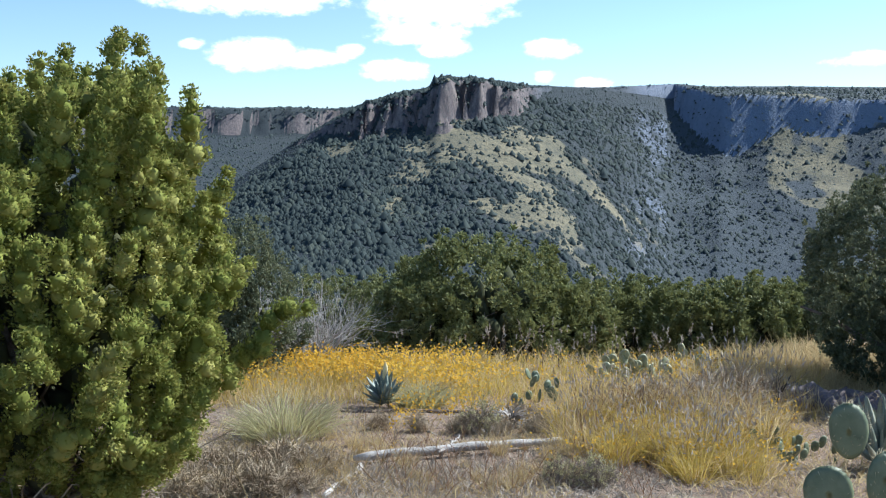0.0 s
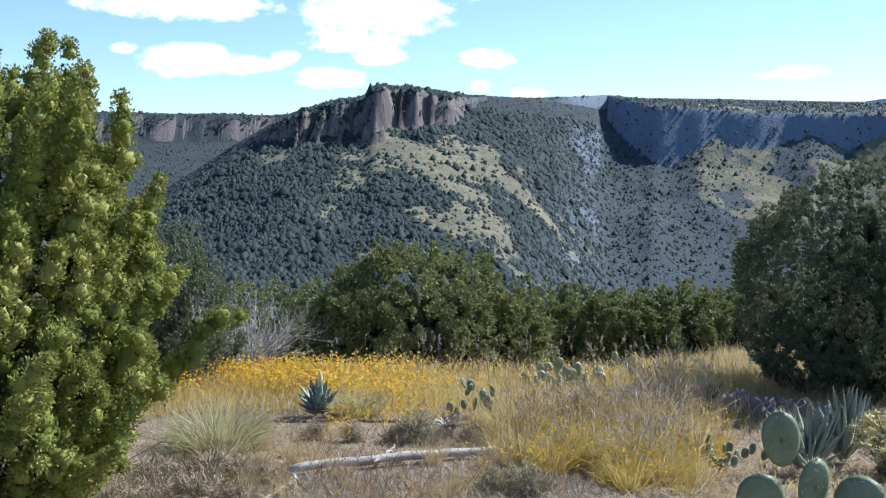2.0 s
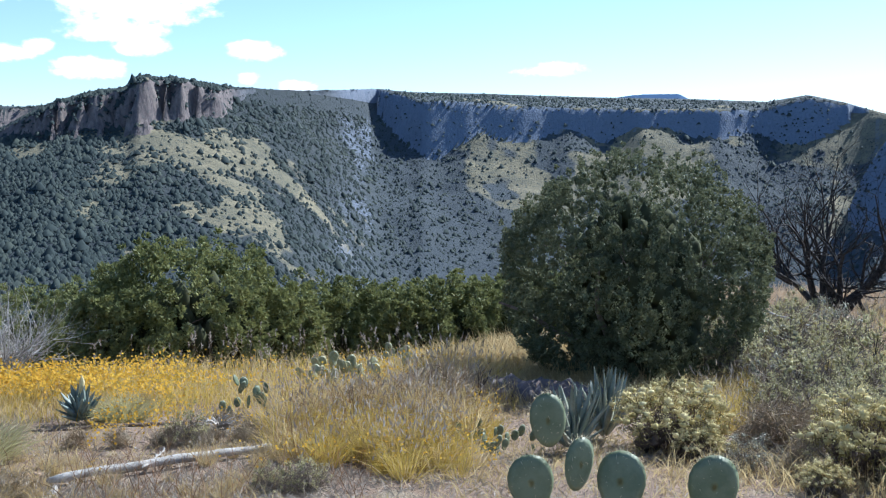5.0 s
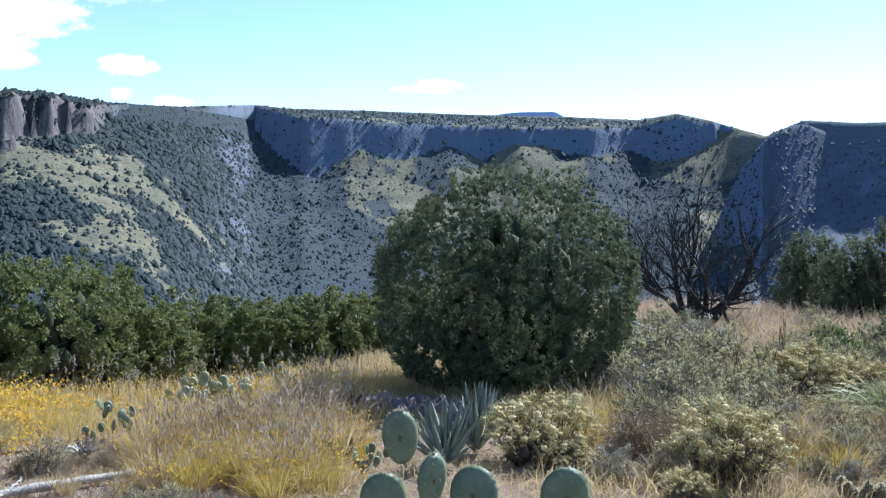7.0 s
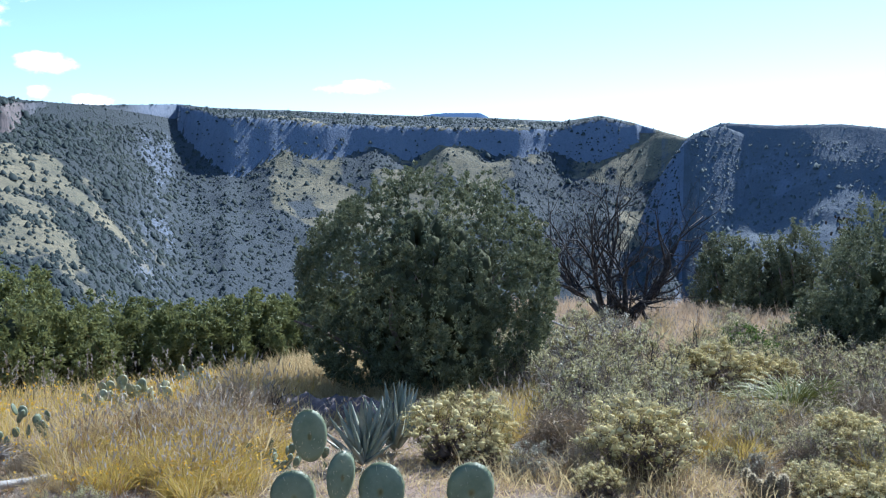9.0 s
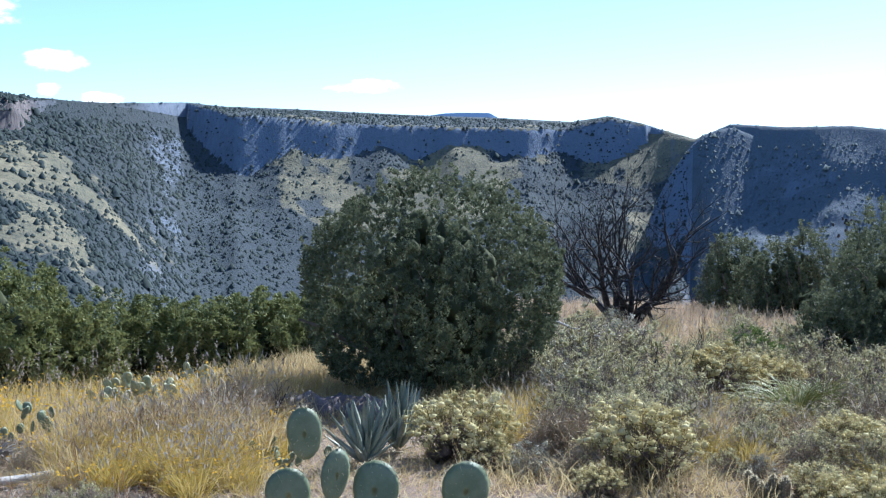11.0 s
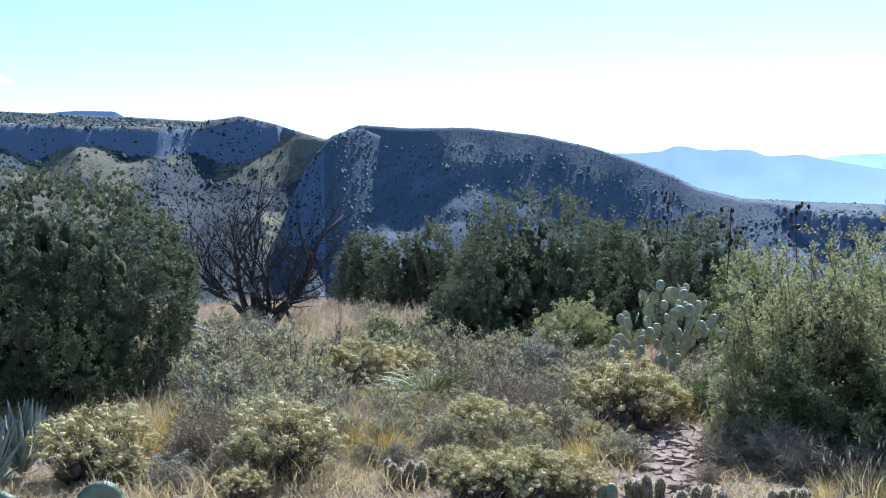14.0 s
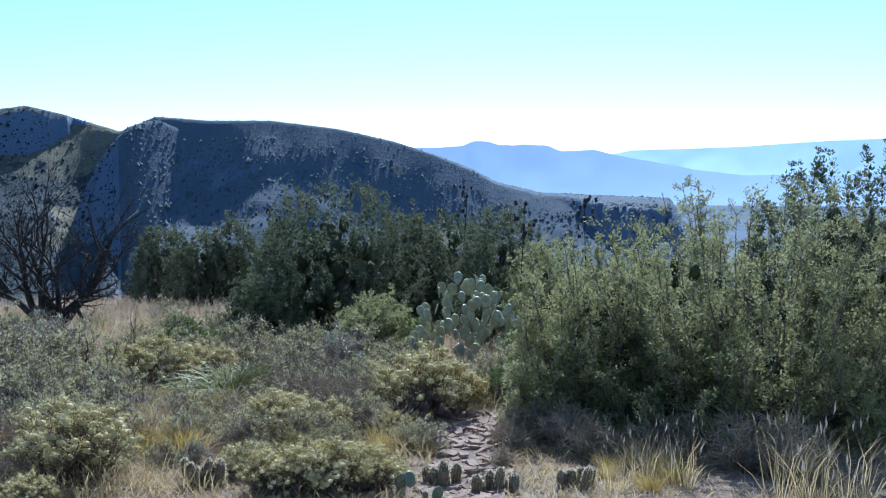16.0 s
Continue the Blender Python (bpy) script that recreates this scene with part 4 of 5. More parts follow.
def pad_skin(n, pos):
    f = n.noise(pos, 14.0, 4)
    g = n.noise(pos, 90.0, 3)
    c = n.mix(n.step(f, 0.35, 0.65), (0.135, 0.165, 0.095), (0.195, 0.222, 0.135))
    c = n.mix(n.math("MULTIPLY", n.step(g, 0.55, 0.8), 0.3), c, (0.27, 0.27, 0.16))
    return c, 0.5, g, 0.002


PAD = material("cactus_skin", pad_skin)
PALE_PAD = material("pale_cactus_skin", tone((0.30, 0.305, 0.175), (0.42, 0.415, 0.26), 12.0, rough=0.5, bump=0.002, fine=90.0))
OLIVE = material("hedgehog_skin", tone((0.16, 0.125, 0.075), (0.27, 0.215, 0.13), 20.0, rough=0.7, bump=0.003, fine=120.0))


def snakeweed_parts(bush, height, width, tips, lush=1.0):
    """A dense bush: twiggy dark inside, crowded clusters of small heads on its top."""
    tubes, ends, ways = stalks(tips, height, width, 0.003, flat=0.6)
    k = np.repeat(np.arange(tips), 3)
    tubes.append(blades(ends[k] * rng.uniform(0.2, 0.75, (len(k), 1)), ways[k] + rng.normal(size=(len(k), 3)) * 0.5, height * 0.34, 0.006))
    heart = hemisphere(40) * np.array([width * 0.27, width * 0.27, height * 0.42])
    tubes.append(cores(heart, np.tile([0, 0, 1.0], (40, 1)), height * 0.11, 1.2, OCTA))
    child("stem_mass", raw_mesh("stems", *merge(tubes), BROWN_WOOD), bush, "", "stuff")
    inner = puffs(ends * np.array([0.88, 0.88, 0.84]), ways, int(9 * lush), height * 0.10, 0.045, 0.008)
    child("foliage", raw_mesh("foliage", *inner, WEED), bush, "", "stuff")
    up = (ends[:, 2] > height * 0.42) | (rng.uniform(size=tips) < 0.25)
    spot = ends[up] + rng.normal(size=(up.sum(), 3)) * height * 0.03
    heads = merge([puffs(spot, ways[up], int(34 * lush), height * 0.10, 0.014, 0.011), cores(spot, np.tile([0, 0, 1.0], (len(spot), 1)), height * 0.055, 0.7)])
    child("flower_mass", raw_mesh("flower_heads", *heads, FLOWER), bush, "cream and yellow flower heads", "stuff")


def sage_parts(bush, height, width, n, mat, leaf=0.034, per=20, bare=0.2):
    """Crooked dark twigs with tufts of small leaves at their ends, and light between."""
    tubes, ends, ways = stalks(n, height, width, 0.006, kink=1.0, segs=4)
    k = np.repeat(np.arange(n), 4)
    tubes.append(blades(ends[k] * rng.uniform(0.4, 0.95, (len(k), 1)), ways[k] + rng.normal(size=(len(k), 3)) * 0.7, height * 0.34, 0.007))
    child("stem_mass", raw_mesh("stems", *merge(tubes), DARK_TWIG), bush, "", "stuff")
    keep = rng.uniform(size=len(ends)) > bare
    mid = ends[keep] * rng.uniform(0.8, 1.04, (keep.sum(), 1))
    tuft = merge([puffs(mid, ways[keep], per, height * 0.09, leaf, leaf * 0.38), cores(mid, ways[keep], height * 0.035, 1.3, OCTA)])
    child("foliage", raw_mesh("foliage", *tuft, mat), bush, "", "stuff")


def twig_parts(bush, height, width, n, mat):
    tubes, ends, ways = stalks(n, height, width, 0.004, kink=0.8, segs=3)
    k = np.repeat(np.arange(n), 7)
    tubes.append(blades(ends[k] * rng.uniform(0.3, 0.95, (len(k), 1)), ways[k] + rng.normal(size=(len(k), 3)) * 0.7, height * 0.36, 0.009))
    child("twig_mass", raw_mesh("twigs", *merge(tubes), mat), bush, "", "stuff")


def grass_parts(bush, height, width, n, mat, lean=0.5, wide=0.006, heads=0):
    a, q = rng.uniform(0, 6.283, n), np.sqrt(rng.uniform(0, 1, n))
    base = np.stack([np.cos(a) * q * width * 0.22, np.sin(a) * q * width * 0.22, np.full(n, -0.02)], -1)
    way = np.stack([np.cos(a) * q * lean, np.sin(a) * q * lean, np.ones(n)], -1) + rng.normal(size=(n, 3)) * 0.22
    ln = height * rng.uniform(0.25, 1.1, n)
    v, f = blades(base, way, ln, wide)
    child("foliage", raw_mesh("blades", v, f, mat), bush, "", "stuff")
    if heads:
        tip = (base + unit(way) * ln[:, None])[:heads]
        child("seed_mass", raw_mesh("seed_heads", *leaves(tip - unit(way[:heads]) * 0.05, way[:heads], 0.09, 0.016), SEED), bush, "", "stuff")


def arching_parts(bush, length, n, mat, width=0.014, low=0.25):
    """Narrow leaves that rise and arch over."""
    vs = []
    for _ in range(n):
        a, e = rng.uniform(0, 6.283), rng.uniform(low, 1.45)
        out = np.array([math.cos(a), math.sin(a), 0])
        k = np.linspace(0, 1, 6)[:, None]
        ln = length * rng.uniform(0.6, 1.1)
        pts = out * (math.cos(e) * k + 0.18 * k ** 2) * ln + np.array([0, 0, 1.0]) * (math.sin(e) * k - 0.42 * k ** 2.4) * ln
        pts[:, 2] = np.maximum(pts[:, 2], 0.004)
        vs.append(tube(pts, np.array([0.6, 1, 0.9, 0.7, 0.45, 0.08]) * width / 2, 3))
    child("leaf_mass", raw_mesh("leaves", *merge(vs), mat), bush, "", "stuff")


LIBRARY = {}


def plant(kind, name, label, category, b, d, size=1.0, turn=None, build=None, variants=3, group=""):
    """Plants of a kind share a few meshes; each one is a thing of its own."""
    x, y = place(b, d)
    stock = LIBRARY.setdefault(kind, [])
    turn = rng.uniform(0, 360) if turn is None else turn
    if len(stock) < variants:
        ob = thing(name, x, y, label, category, turn=turn, group=group)
        build(ob)
        ob.scale = (size, size, size)
        stock.append((ob, size))
        return ob
    src, s0 = stock[int(rng.integers(0, variants))]
    ob = copy_thing(src, pose(x, y, ground_at(x, y), 0, 0, turn))
    ob.scale = (size, size, size)
    return tagged(ob, label, category, group)


def snakeweed(b, d, size):
    return plant("snakeweed", "snakeweed", "rounded snakeweed bush with pale yellow flower heads", "shrub", b, d, size, build=lambda o: snakeweed_parts(o, 0.50, 0.86, 150), group="snakeweed bushes")


def sage(b, d, size):
    return plant("sage", "sagebrush", "grey-green sagebrush with bare twigs showing", "shrub", b, d, size, build=lambda o: sage_parts(o, 0.6, 0.85, 100, SAGE, leaf=0.030, per=22, bare=0.25), variants=4, group="sagebrush")


def blue_sage(b, d, size):
    return plant("blue_sage", "grey_shrub", "dense blue-grey leafy desert shrub with thin twigs", "shrub", b, d, size, build=lambda o: sage_parts(o, 0.6, 0.9, 95, SAGE_BLUE, leaf=0.034, per=20, bare=0.25), variants=3, group="grey shrubs")


def dry(b, d, size):
    return plant("dry", "dry_shrub", "leafless grey dry shrub of tangled twigs", "shrub", b, d, size, build=lambda o: twig_parts(o, 0.5, 0.75, 90, TWIG), group="dry shrubs")


def straw(b, d, size):
    return plant("straw", "grass_tuft", "tuft of dry straw-coloured grass", "grass", b, d, size, build=lambda o: grass_parts(o, 0.5, 0.5, 280, STRAW, lean=0.6, wide=0.0048, heads=50), variants=4, group="grass tufts")


def stalky(b, d, size):
    return plant("stalky", "grass_tuft", "sparse tuft of tall stiff straw stalks", "grass", b, d, size, build=lambda o: grass_parts(o, 0.6, 0.5, 44, STRAW, lean=0.35, wide=0.0055, heads=12), variants=3, group="grass tufts")


def yellow(b, d, size):
    return plant("yellow", "grass_tuft", "tuft of yellow-green bunch grass", "grass", b, d, size, build=lambda o: grass_parts(o, 0.5, 0.5, 380, YELLOWGREEN, lean=0.5, wide=0.0045, heads=30), variants=4, group="grass tufts")


def green(b, d, size):
    return plant("green", "green_shrub", "small leafy green shrub among the sage", "shrub", b, d, size, build=lambda o: sage_parts(o, 0.6, 0.8, 110, GREENLEAF, 0.035, 22, 0.05), variants=2, group="green shrubs")


# ---- agaves ----
def agave_leaf(length, width, thick):
    """A thick pointed leaf, hollowed above, along +y, tip up-curved."""
    vs, n, c = [], 9, 6
    for k in range(n):
        t = k / (n - 1)
        w = width * (0.55 + 1.3 * t - 1.85 * t ** 2.2) if t < 0.98 else 0.002
        w = max(w, 0.002)
        h = thick * (1 - t) ** 0.8 + 0.001
        y, z = length * t, 0.10 * length * t ** 2
        vs += [(-w / 2, y, z + 0.25 * w), (-w * 0.25, y, z + 0.02 * w), (w * 0.25, y, z + 0.02 * w), (w / 2, y, z + 0.25 * w), (w * 0.22, y, z - h), (-w * 0.22, y, z - h)]
    fs = [(i * c + j, i * c + (j + 1) % c, (i + 1) * c + (j + 1) % c, (i + 1) * c + j) for i in range(n - 1) for j in range(c)]
    return vs, fs


def agave(b, d, count, length, width, mat, label, stalk=False, low=18):
    plant_ = thing("agave", *place(b, d), label, "agave")
    kinds = [raw_mesh("leaf", *agave_leaf(length * k, width * k, 0.018), mat, smooth=True) for k in (1.08, 0.85, 0.62)]
    for k in range(count):
        t = k / count
        ob = child("leaf", kinds[int(rng.integers(0, 3))], plant_)
        a = k * 137.5 + rng.uniform(-9, 9)
        ob.matrix_local = pose(0, 0, 0.05 + 0.05 * t, 0, 0, a) @ pose(0, 0.03 * (1 - t), 0, low + (84 - low) * t ** 0.7 + rng.uniform(-13, 13), rng.uniform(-16, 16), rng.uniform(-8, 8))
    if stalk:
        v, f = tube([(0, 0, 0.1), (0.01, 0, 0.25), (0.02, 0, 0.40), (0.02, 0, 0.46)], [0.03, 0.032, 0.026, 0.004], 8)
        child("flower_spike", raw_mesh("flower_spike", v, f, FLOWER, smooth=True), plant_, "short pale flower spike")
    return plant_


# ---- prickly pears ----
def pad_mesh(h, w, thick, spines, seed, skin=None):
    g = np.random.default_rng(seed)
    rings, segs = 5, 18
    vs, mats = [], []
    for side in (1, -1):
        for k in range(rings):
            q = k / rings
            for j in range(segs):
                a = 2 * np.pi * j / segs
                s = math.sin(a)
                half = w / 2 * (1 - 0.13 * (1 - s) ** 1.2 * 0.6)
                vs.append((q * half * math.cos(a), side * thick / 2 * math.sqrt(max(1 - q ** 2.6, 0)), h * 0.5 + q * h / 2 * s))
    for j in range(segs):
        a = 2 * np.pi * j / segs
        half = w / 2 * (1 - 0.13 * (1 - math.sin(a)) ** 1.2 * 0.6)
        vs.append((half * math.cos(a), 0.0, h * 0.5 + h / 2 * math.sin(a)))
    fs = []
    block = rings * segs
    for s in range(2):
        for k in range(rings):
            for j in range(segs):
                n0, n1 = s * block + k * segs + j, s * block + k * segs + (j + 1) % segs
                m0, m1 = (n0 + segs, n1 + segs) if k < rings - 1 else (2 * block + j, 2 * block + (j + 1) % segs)
                tri = [(n0, m0, m1), (n0, m1, n1)]
                fs += [t if s == 0 else t[::-1] for t in tri]
    count = len(fs)
    vs = [tuple(v) for v in vs]
    for k in range(spines):
        if k < spines * 0.62:
            a = g.uniform(0.0, np.pi) if g.uniform() < 0.75 else g.uniform(0, 6.283)
            base = np.array([w * 0.49 * math.cos(a), 0, h * 0.5 + h * 0.49 * math.sin(a)])
            out = np.array([math.cos(a), g.uniform(-0.6, 0.6), math.sin(a)]) + g.normal(size=3) * 0.3
        else:
            q, a, s = math.sqrt(g.uniform(0, 0.85)), g.uniform(0, 6.283), 1 if g.uniform() < 0.5 else -1
            base = np.array([q * w * 0.46 * math.cos(a), s * thick / 2 * math.sqrt(max(1 - q ** 2.6, 0)), h * 0.5 + q * h * 0.48 * math.sin(a)])
            out = np.array([g.uniform(-0.6, 0.6), s * 0.8, g.uniform(-0.9, 0.2)])
        out = out / np.linalg.norm(out)
        side = np.cross(out, g.normal(size=3))
        side = side / np.linalg.norm(side) * 0.0011
        ln = g.uniform(0.006, 0.019)
        n = len(vs)
        vs += [tuple(base - side), tuple(base + side), tuple(base + out * ln)]
        fs.append((n, n + 1, n + 2))
    me = raw_mesh("pad", vs, fs, [skin or PAD, THORN], smooth=True)
    slots = np.zeros(len(fs), np.int32)
    slots[count:] = 1
    me.polygons.foreach_set("material_index", slots)
    return me


PADS_NEAR = [pad_mesh(0.17, 0.118, 0.022, 120, 1), pad_mesh(0.19, 0.165, 0.024, 130, 2), pad_mesh(0.15, 0.105, 0.02, 110, 3)]
PADS_PALE = [pad_mesh(0.17, 0.135, 0.022, 30, k, PALE_PAD) for k in (7, 8, 9)]
PADS = [pad_mesh(0.17, 0.13, 0.022, 40, 4), pad_mesh(0.15, 0.12, 0.02, 40, 5), pad_mesh(0.13, 0.105, 0.02, 40, 6)]


def near_pear():
    cactus = thing("prickly_pear", *place(24.6, 3.25), "green prickly pear with pale-spined oval pads", "cactus", turn=-24.0)
    base_z = cactus.matrix_world.translation.z
    # mesh, across, toward the far side, foot of the pad above the floor, tilt sideways, turn
    for k, x, y, z, tilt, turn, s in [(0, -0.175, -0.05, 0.735, -4, 6, 1.0), (2, -0.095, -0.04, 0.60, 6, 38, 1.12), (1, -0.215, -0.06, 0.545, -10, 10, 0.92), (1, 0.03, -0.05, 0.545, 4, -14, 0.98),
                                      (1, 0.325, 0.14, 0.48, 2, 8, 1.06), (1, -0.16, -0.03, 0.39, -4, 30, 1.0), (1, 0.03, -0.03, 0.385, 8, -20, 1.0), (1, 0.28, 0.10, 0.30, 8, 20, 1.05),
                                      (1, -0.08, 0.0, 0.22, -12, 10, 1.1), (1, 0.13, 0.03, 0.21, 16, -10, 1.1), (1, 0.02, 0.02, 0.06, 4, 30, 1.15), (1, 0.2, 0.08, 0.13, 30, 15, 1.1), (1, 0.03, 0.03, -0.06, -4, 5, 1.15), (1, 0.05, 0.03, -0.18, 10, 25, 1.15), (1, -0.02, 0.05, -0.30, -14, 60, 1.2), (1, 0.1, 0.02, -0.30, 14, -30, 1.2)]:
        ob = child("pad", PADS_NEAR[k], cactus)
        ob.matrix_local = pose(x, y, z - base_z, rng.uniform(-8, 8), tilt, turn) @ Matrix.Diagonal((s, s, s, 1))


def pear_clump(b, d, pads, spread, height, label, size=1.0, lean=0.0, stock=None):
    cactus = thing("prickly_pear", *place(b, d), label, "cactus", turn=-b, group="prickly pears")
    made = 0
    while made < pads:
        x, y, q = rng.uniform(-0.5, 0.5) * spread, rng.uniform(-0.4, 0.4) * spread, rng.uniform(0, 1) ** 0.7
        roof = (height - 0.13) * math.sqrt(max(1 - (2 * x / spread) ** 2 * 0.8 - (y / spread) ** 2, 0.02))
        z = max(roof * q - 0.02, -0.02)
        ob = child("pad", (stock or PADS)[int(rng.integers(0, 3))], cactus)
        s = size * rng.uniform(0.85, 1.15)
        ob.matrix_local = pose(x + lean * z, y, z, rng.uniform(-22, 22), 40 * x / spread + rng.uniform(-22, 22), rng.normal() * 45) @ Matrix.Diagonal((s, s, s, 1))
        made += 1
    return cactus


# ---- hedgehog cactus ----
def stem_mesh(h, r, seed):
    g = np.random.default_rng(seed)
    ribs, rows = 11, 9
    vs, fs = [], []
    seg = ribs * 2
    for k in range(rows):
        t = k / (rows - 1)
        q = r * (0.8 + 0.2 * math.sin(min(t * 2, 1) * 1.57)) * math.sqrt(max(1 - max((t - 0.72) / 0.285, 0) ** 2, 0.0004))
        for j in range(seg):
            a = 2 * np.pi * j / seg
            w = q * (1.0 if j % 2 == 0 else 0.82)
            vs.append((w * math.cos(a), w * math.sin(a), h * t))
    for k in range(rows - 1):
        for j in range(seg):
            n0, n1 = k * seg + j, k * seg + (j + 1) % seg
            fs += [(n0, n1, n1 + seg), (n0, n1 + seg, n0 + seg)]
    body = len(fs)
    for k in range(300):
        t, a = g.uniform(0.08, 1.0), 2 * np.pi * int(g.integers(0, ribs)) / ribs
        q = r * 0.98 * math.sqrt(max(1 - max((t - 0.72) / 0.285, 0) ** 2, 0.0004))
        base = np.array([q * math.cos(a), q * math.sin(a), h * t])
        out = np.array([math.cos(a), math.sin(a), 0.2 + 1.2 * max(t - 0.7, 0) * 3]) + g.normal(size=3) * 0.55
        out /= np.linalg.norm(out)
        side = np.cross(out, g.normal(size=3))
        side = side / np.linalg.norm(side) * (0.0036 if t > 0.7 else 0.0022)
        n = len(vs)
        vs += [tuple(base - side), tuple(base + side), tuple(base + out * g.uniform(0.010, 0.022))]
        fs.append((n, n + 1, n + 2))
    me = raw_mesh("stem", vs, fs, [OLIVE, THORN], smooth=True)
    slots = np.zeros(len(fs), np.int32)
    slots[body:] = 1
    me.polygons.foreach_set("material_index", slots)
    return me


STEMS = [stem_mesh(0.20, 0.034, 11), stem_mesh(0.15, 0.038, 12), stem_mesh(0.10, 0.034, 13)]


def hedgehog(b, d, count, spread):
    cactus = thing("hedgehog_cactus", *place(b, d), "cluster of ribbed hedgehog cactus stems with pale spines", "cactus", turn=-b, group="hedgehog cacti")
    for k in range(count):
        x = (k / max(count - 1, 1) - 0.5) * spread
        ob = child("stem", STEMS[int(rng.integers(0, 3))], cactus)
        ob.matrix_local = pose(x + rng.uniform(-0.02, 0.02), rng.uniform(-0.09, 0.09), -0.01, rng.uniform(-14, 14), x * 90, rng.uniform(0, 90))


# ---- wood on the ground ----
def log_on_ground(name, a, c, r0, r1, mat, label, bend=0.03, sides=10, lift=0.0):
    (x0, y0), (x1, y1) = place(*a), place(*c)
    ob = thing(name, x0, y0, label, "log" if r0 > 0.02 else "branch", turn=0)
    n = 14
    t = np.linspace(0, 1, n)
    xs, ys = (x1 - x0) * t, (y1 - y0) * t
    z0 = ground_at(x0, y0)
    zs = np.array([ground_at(x0 + p, y0 + q) - z0 for p, q in zip(xs, ys)]) + np.linspace(r0, r1, n) * 0.8 + lift
    pts = np.stack([xs, ys, zs], -1) + np.cumsum(rng.normal(size=(n, 3)) * bend * 0.4, 0) * np.array([1, 1, 0.2])
    rad = np.linspace(r0, r1, n) * rng.uniform(0.88, 1.1, n)
    rad[0] *= 0.6
    v, f = tube(pts, rad, sides)
    v = v + rng.normal(size=v.shape) * r0 * 0.05
    caps = [(0, k + 1, k) for k in range(1, sides - 1)]
    child("wood", raw_mesh("wood", v, np.concatenate([f, np.array(caps)]), mat, smooth=True), ob)
    return ob


# ---- placing: the meadow side ----
near_pear()
agave(22.9, 8.3, 40, 0.44, 0.072, AGAVE, "grey-green agave with broad pointed upright leaves", low=24)
agave(24.6, 9.0, 30, 0.50, 0.078, AGAVE, "taller grey-green agave behind another rosette", low=38)
agave(-3.3, 10.3, 58, 0.27, 0.075, AGAVE_BLUE, "small grey-green agave beside a fallen branch", stalk=True, low=22)
for b, d, h, w in [(-8.7, 8.9, 0.52, 1.15), (-1.2, 10.3, 0.34, 0.7)]:
    bush = thing("broom_shrub", *place(b, d), "pale grey-green rounded shrub of fine upright stems", "shrub", group="pale shrubs")
    grass_parts(bush, h, w, 1500, SAGE, lean=1.15, wide=0.006)
    tubes, ends, ways = stalks(60, h * 0.9, w * 0.9, 0.004, kink=0.6)
    child("stem_mass", raw_mesh("stems", *merge(tubes), TWIG), bush, "", "stuff")
log_on_ground("fallen_log", (-5.0, 7.65), (6.4, 8.35), 0.034, 0.034, GREY_WOOD, "weathered white fallen log lying in dry grass", bend=0.008, lift=0.03)
log_on_ground("fallen_branch", (-0.4, 7.7), (0.8, 8.5), 0.012, 0.006, GREY_WOOD, "grey side branch lying across the fallen log", lift=0.06)
log_on_ground("fallen_branch", (-6.6, 6.7), (-4.6, 7.6), 0.018, 0.024, GREY_WOOD, "weathered broken branch beside the fallen log")
log_on_ground("fallen_branch", (-5.7, 10.1), (2.6, 9.95), 0.02, 0.022, BROWN_WOOD, "long brown fallen branch on bare soil")
log_on_ground("fallen_branch", (-1.2, 9.0), (1.5, 8.4), 0.008, 0.006, GREY_WOOD, "thin grey branch lying on the soil")
log_on_ground("fallen_branch", (31.6, 19.0), (35.4, 15.0), 0.02, 0.012, GREY_WOOD, "pale dead branch sticking out over the shrubs", lift=0.55)
dead_agave = thing("dead_agave", *place(3.7, 9.3), "collapsed dead agave with curled grey leaves", "agave")
arching_parts(dead_agave, 0.30, 110, DRY_LEAF, width=0.03, low=0.1)
pear_clump(5.2, 10.2, 16, 0.5, 0.45, "dark green prickly pear in dry grass", 0.85)
pear_clump(10.4, 11.9, 46, 0.9, 0.42, "low spreading prickly pear in the flowering meadow", 0.85, 0.0, PADS_PALE)
pear_clump(13.2, 13.0, 18, 0.7, 0.40, "low prickly pear in the flowering meadow", 0.8, 0.0, PADS_PALE)
pear_clump(18.4, 8.5, 30, 0.75, 0.28, "small low prickly pear at the meadow edge", 0.62)
pear_clump(58.0, 14.6, 165, 1.4, 1.40, "tall many-padded grey-green prickly pear beside junipers", 1.02, 0.1, PADS_PALE)
dry(15.5, 10.3, 1.05)
dry(17.4, 10.6, 0.8)
dry(13.8, 10.0, 0.75)
for b, d, s in [(9.5, 7.7, 0.8), (12.3, 7.9, 0.9), (14.6, 8.0, 0.9), (11.0, 8.8, 0.9), (13.6, 9.0, 0.8), (16.0, 7.6, 0.6), (30.6, 9.6, 0.9), (31.6, 10.2, 0.9), (30.0, 10.6, 0.8)]:
    yellow(b, d, s)
for b, d, s in [(8.0, 9.3, 0.9), (9.6, 9.6, 1.0), (11.4, 9.8, 1.0), (13.0, 9.6, 1.1), (14.9, 9.5, 1.1), (16.6, 9.4, 0.9), (13.8, 11, 1.1), (7.0, 8.8, 0.7), (16.8, 11.5, 1.1), (18.2, 12, 0.9), (15.8, 12.4, 1.2)]:
    straw(b, d, s)
for b, d, s in [(6.5, 7.0, 0.35), (8.4, 7.0, 0.4), (2.0, 8.9, 0.5)]:
    sage(b, d, s)
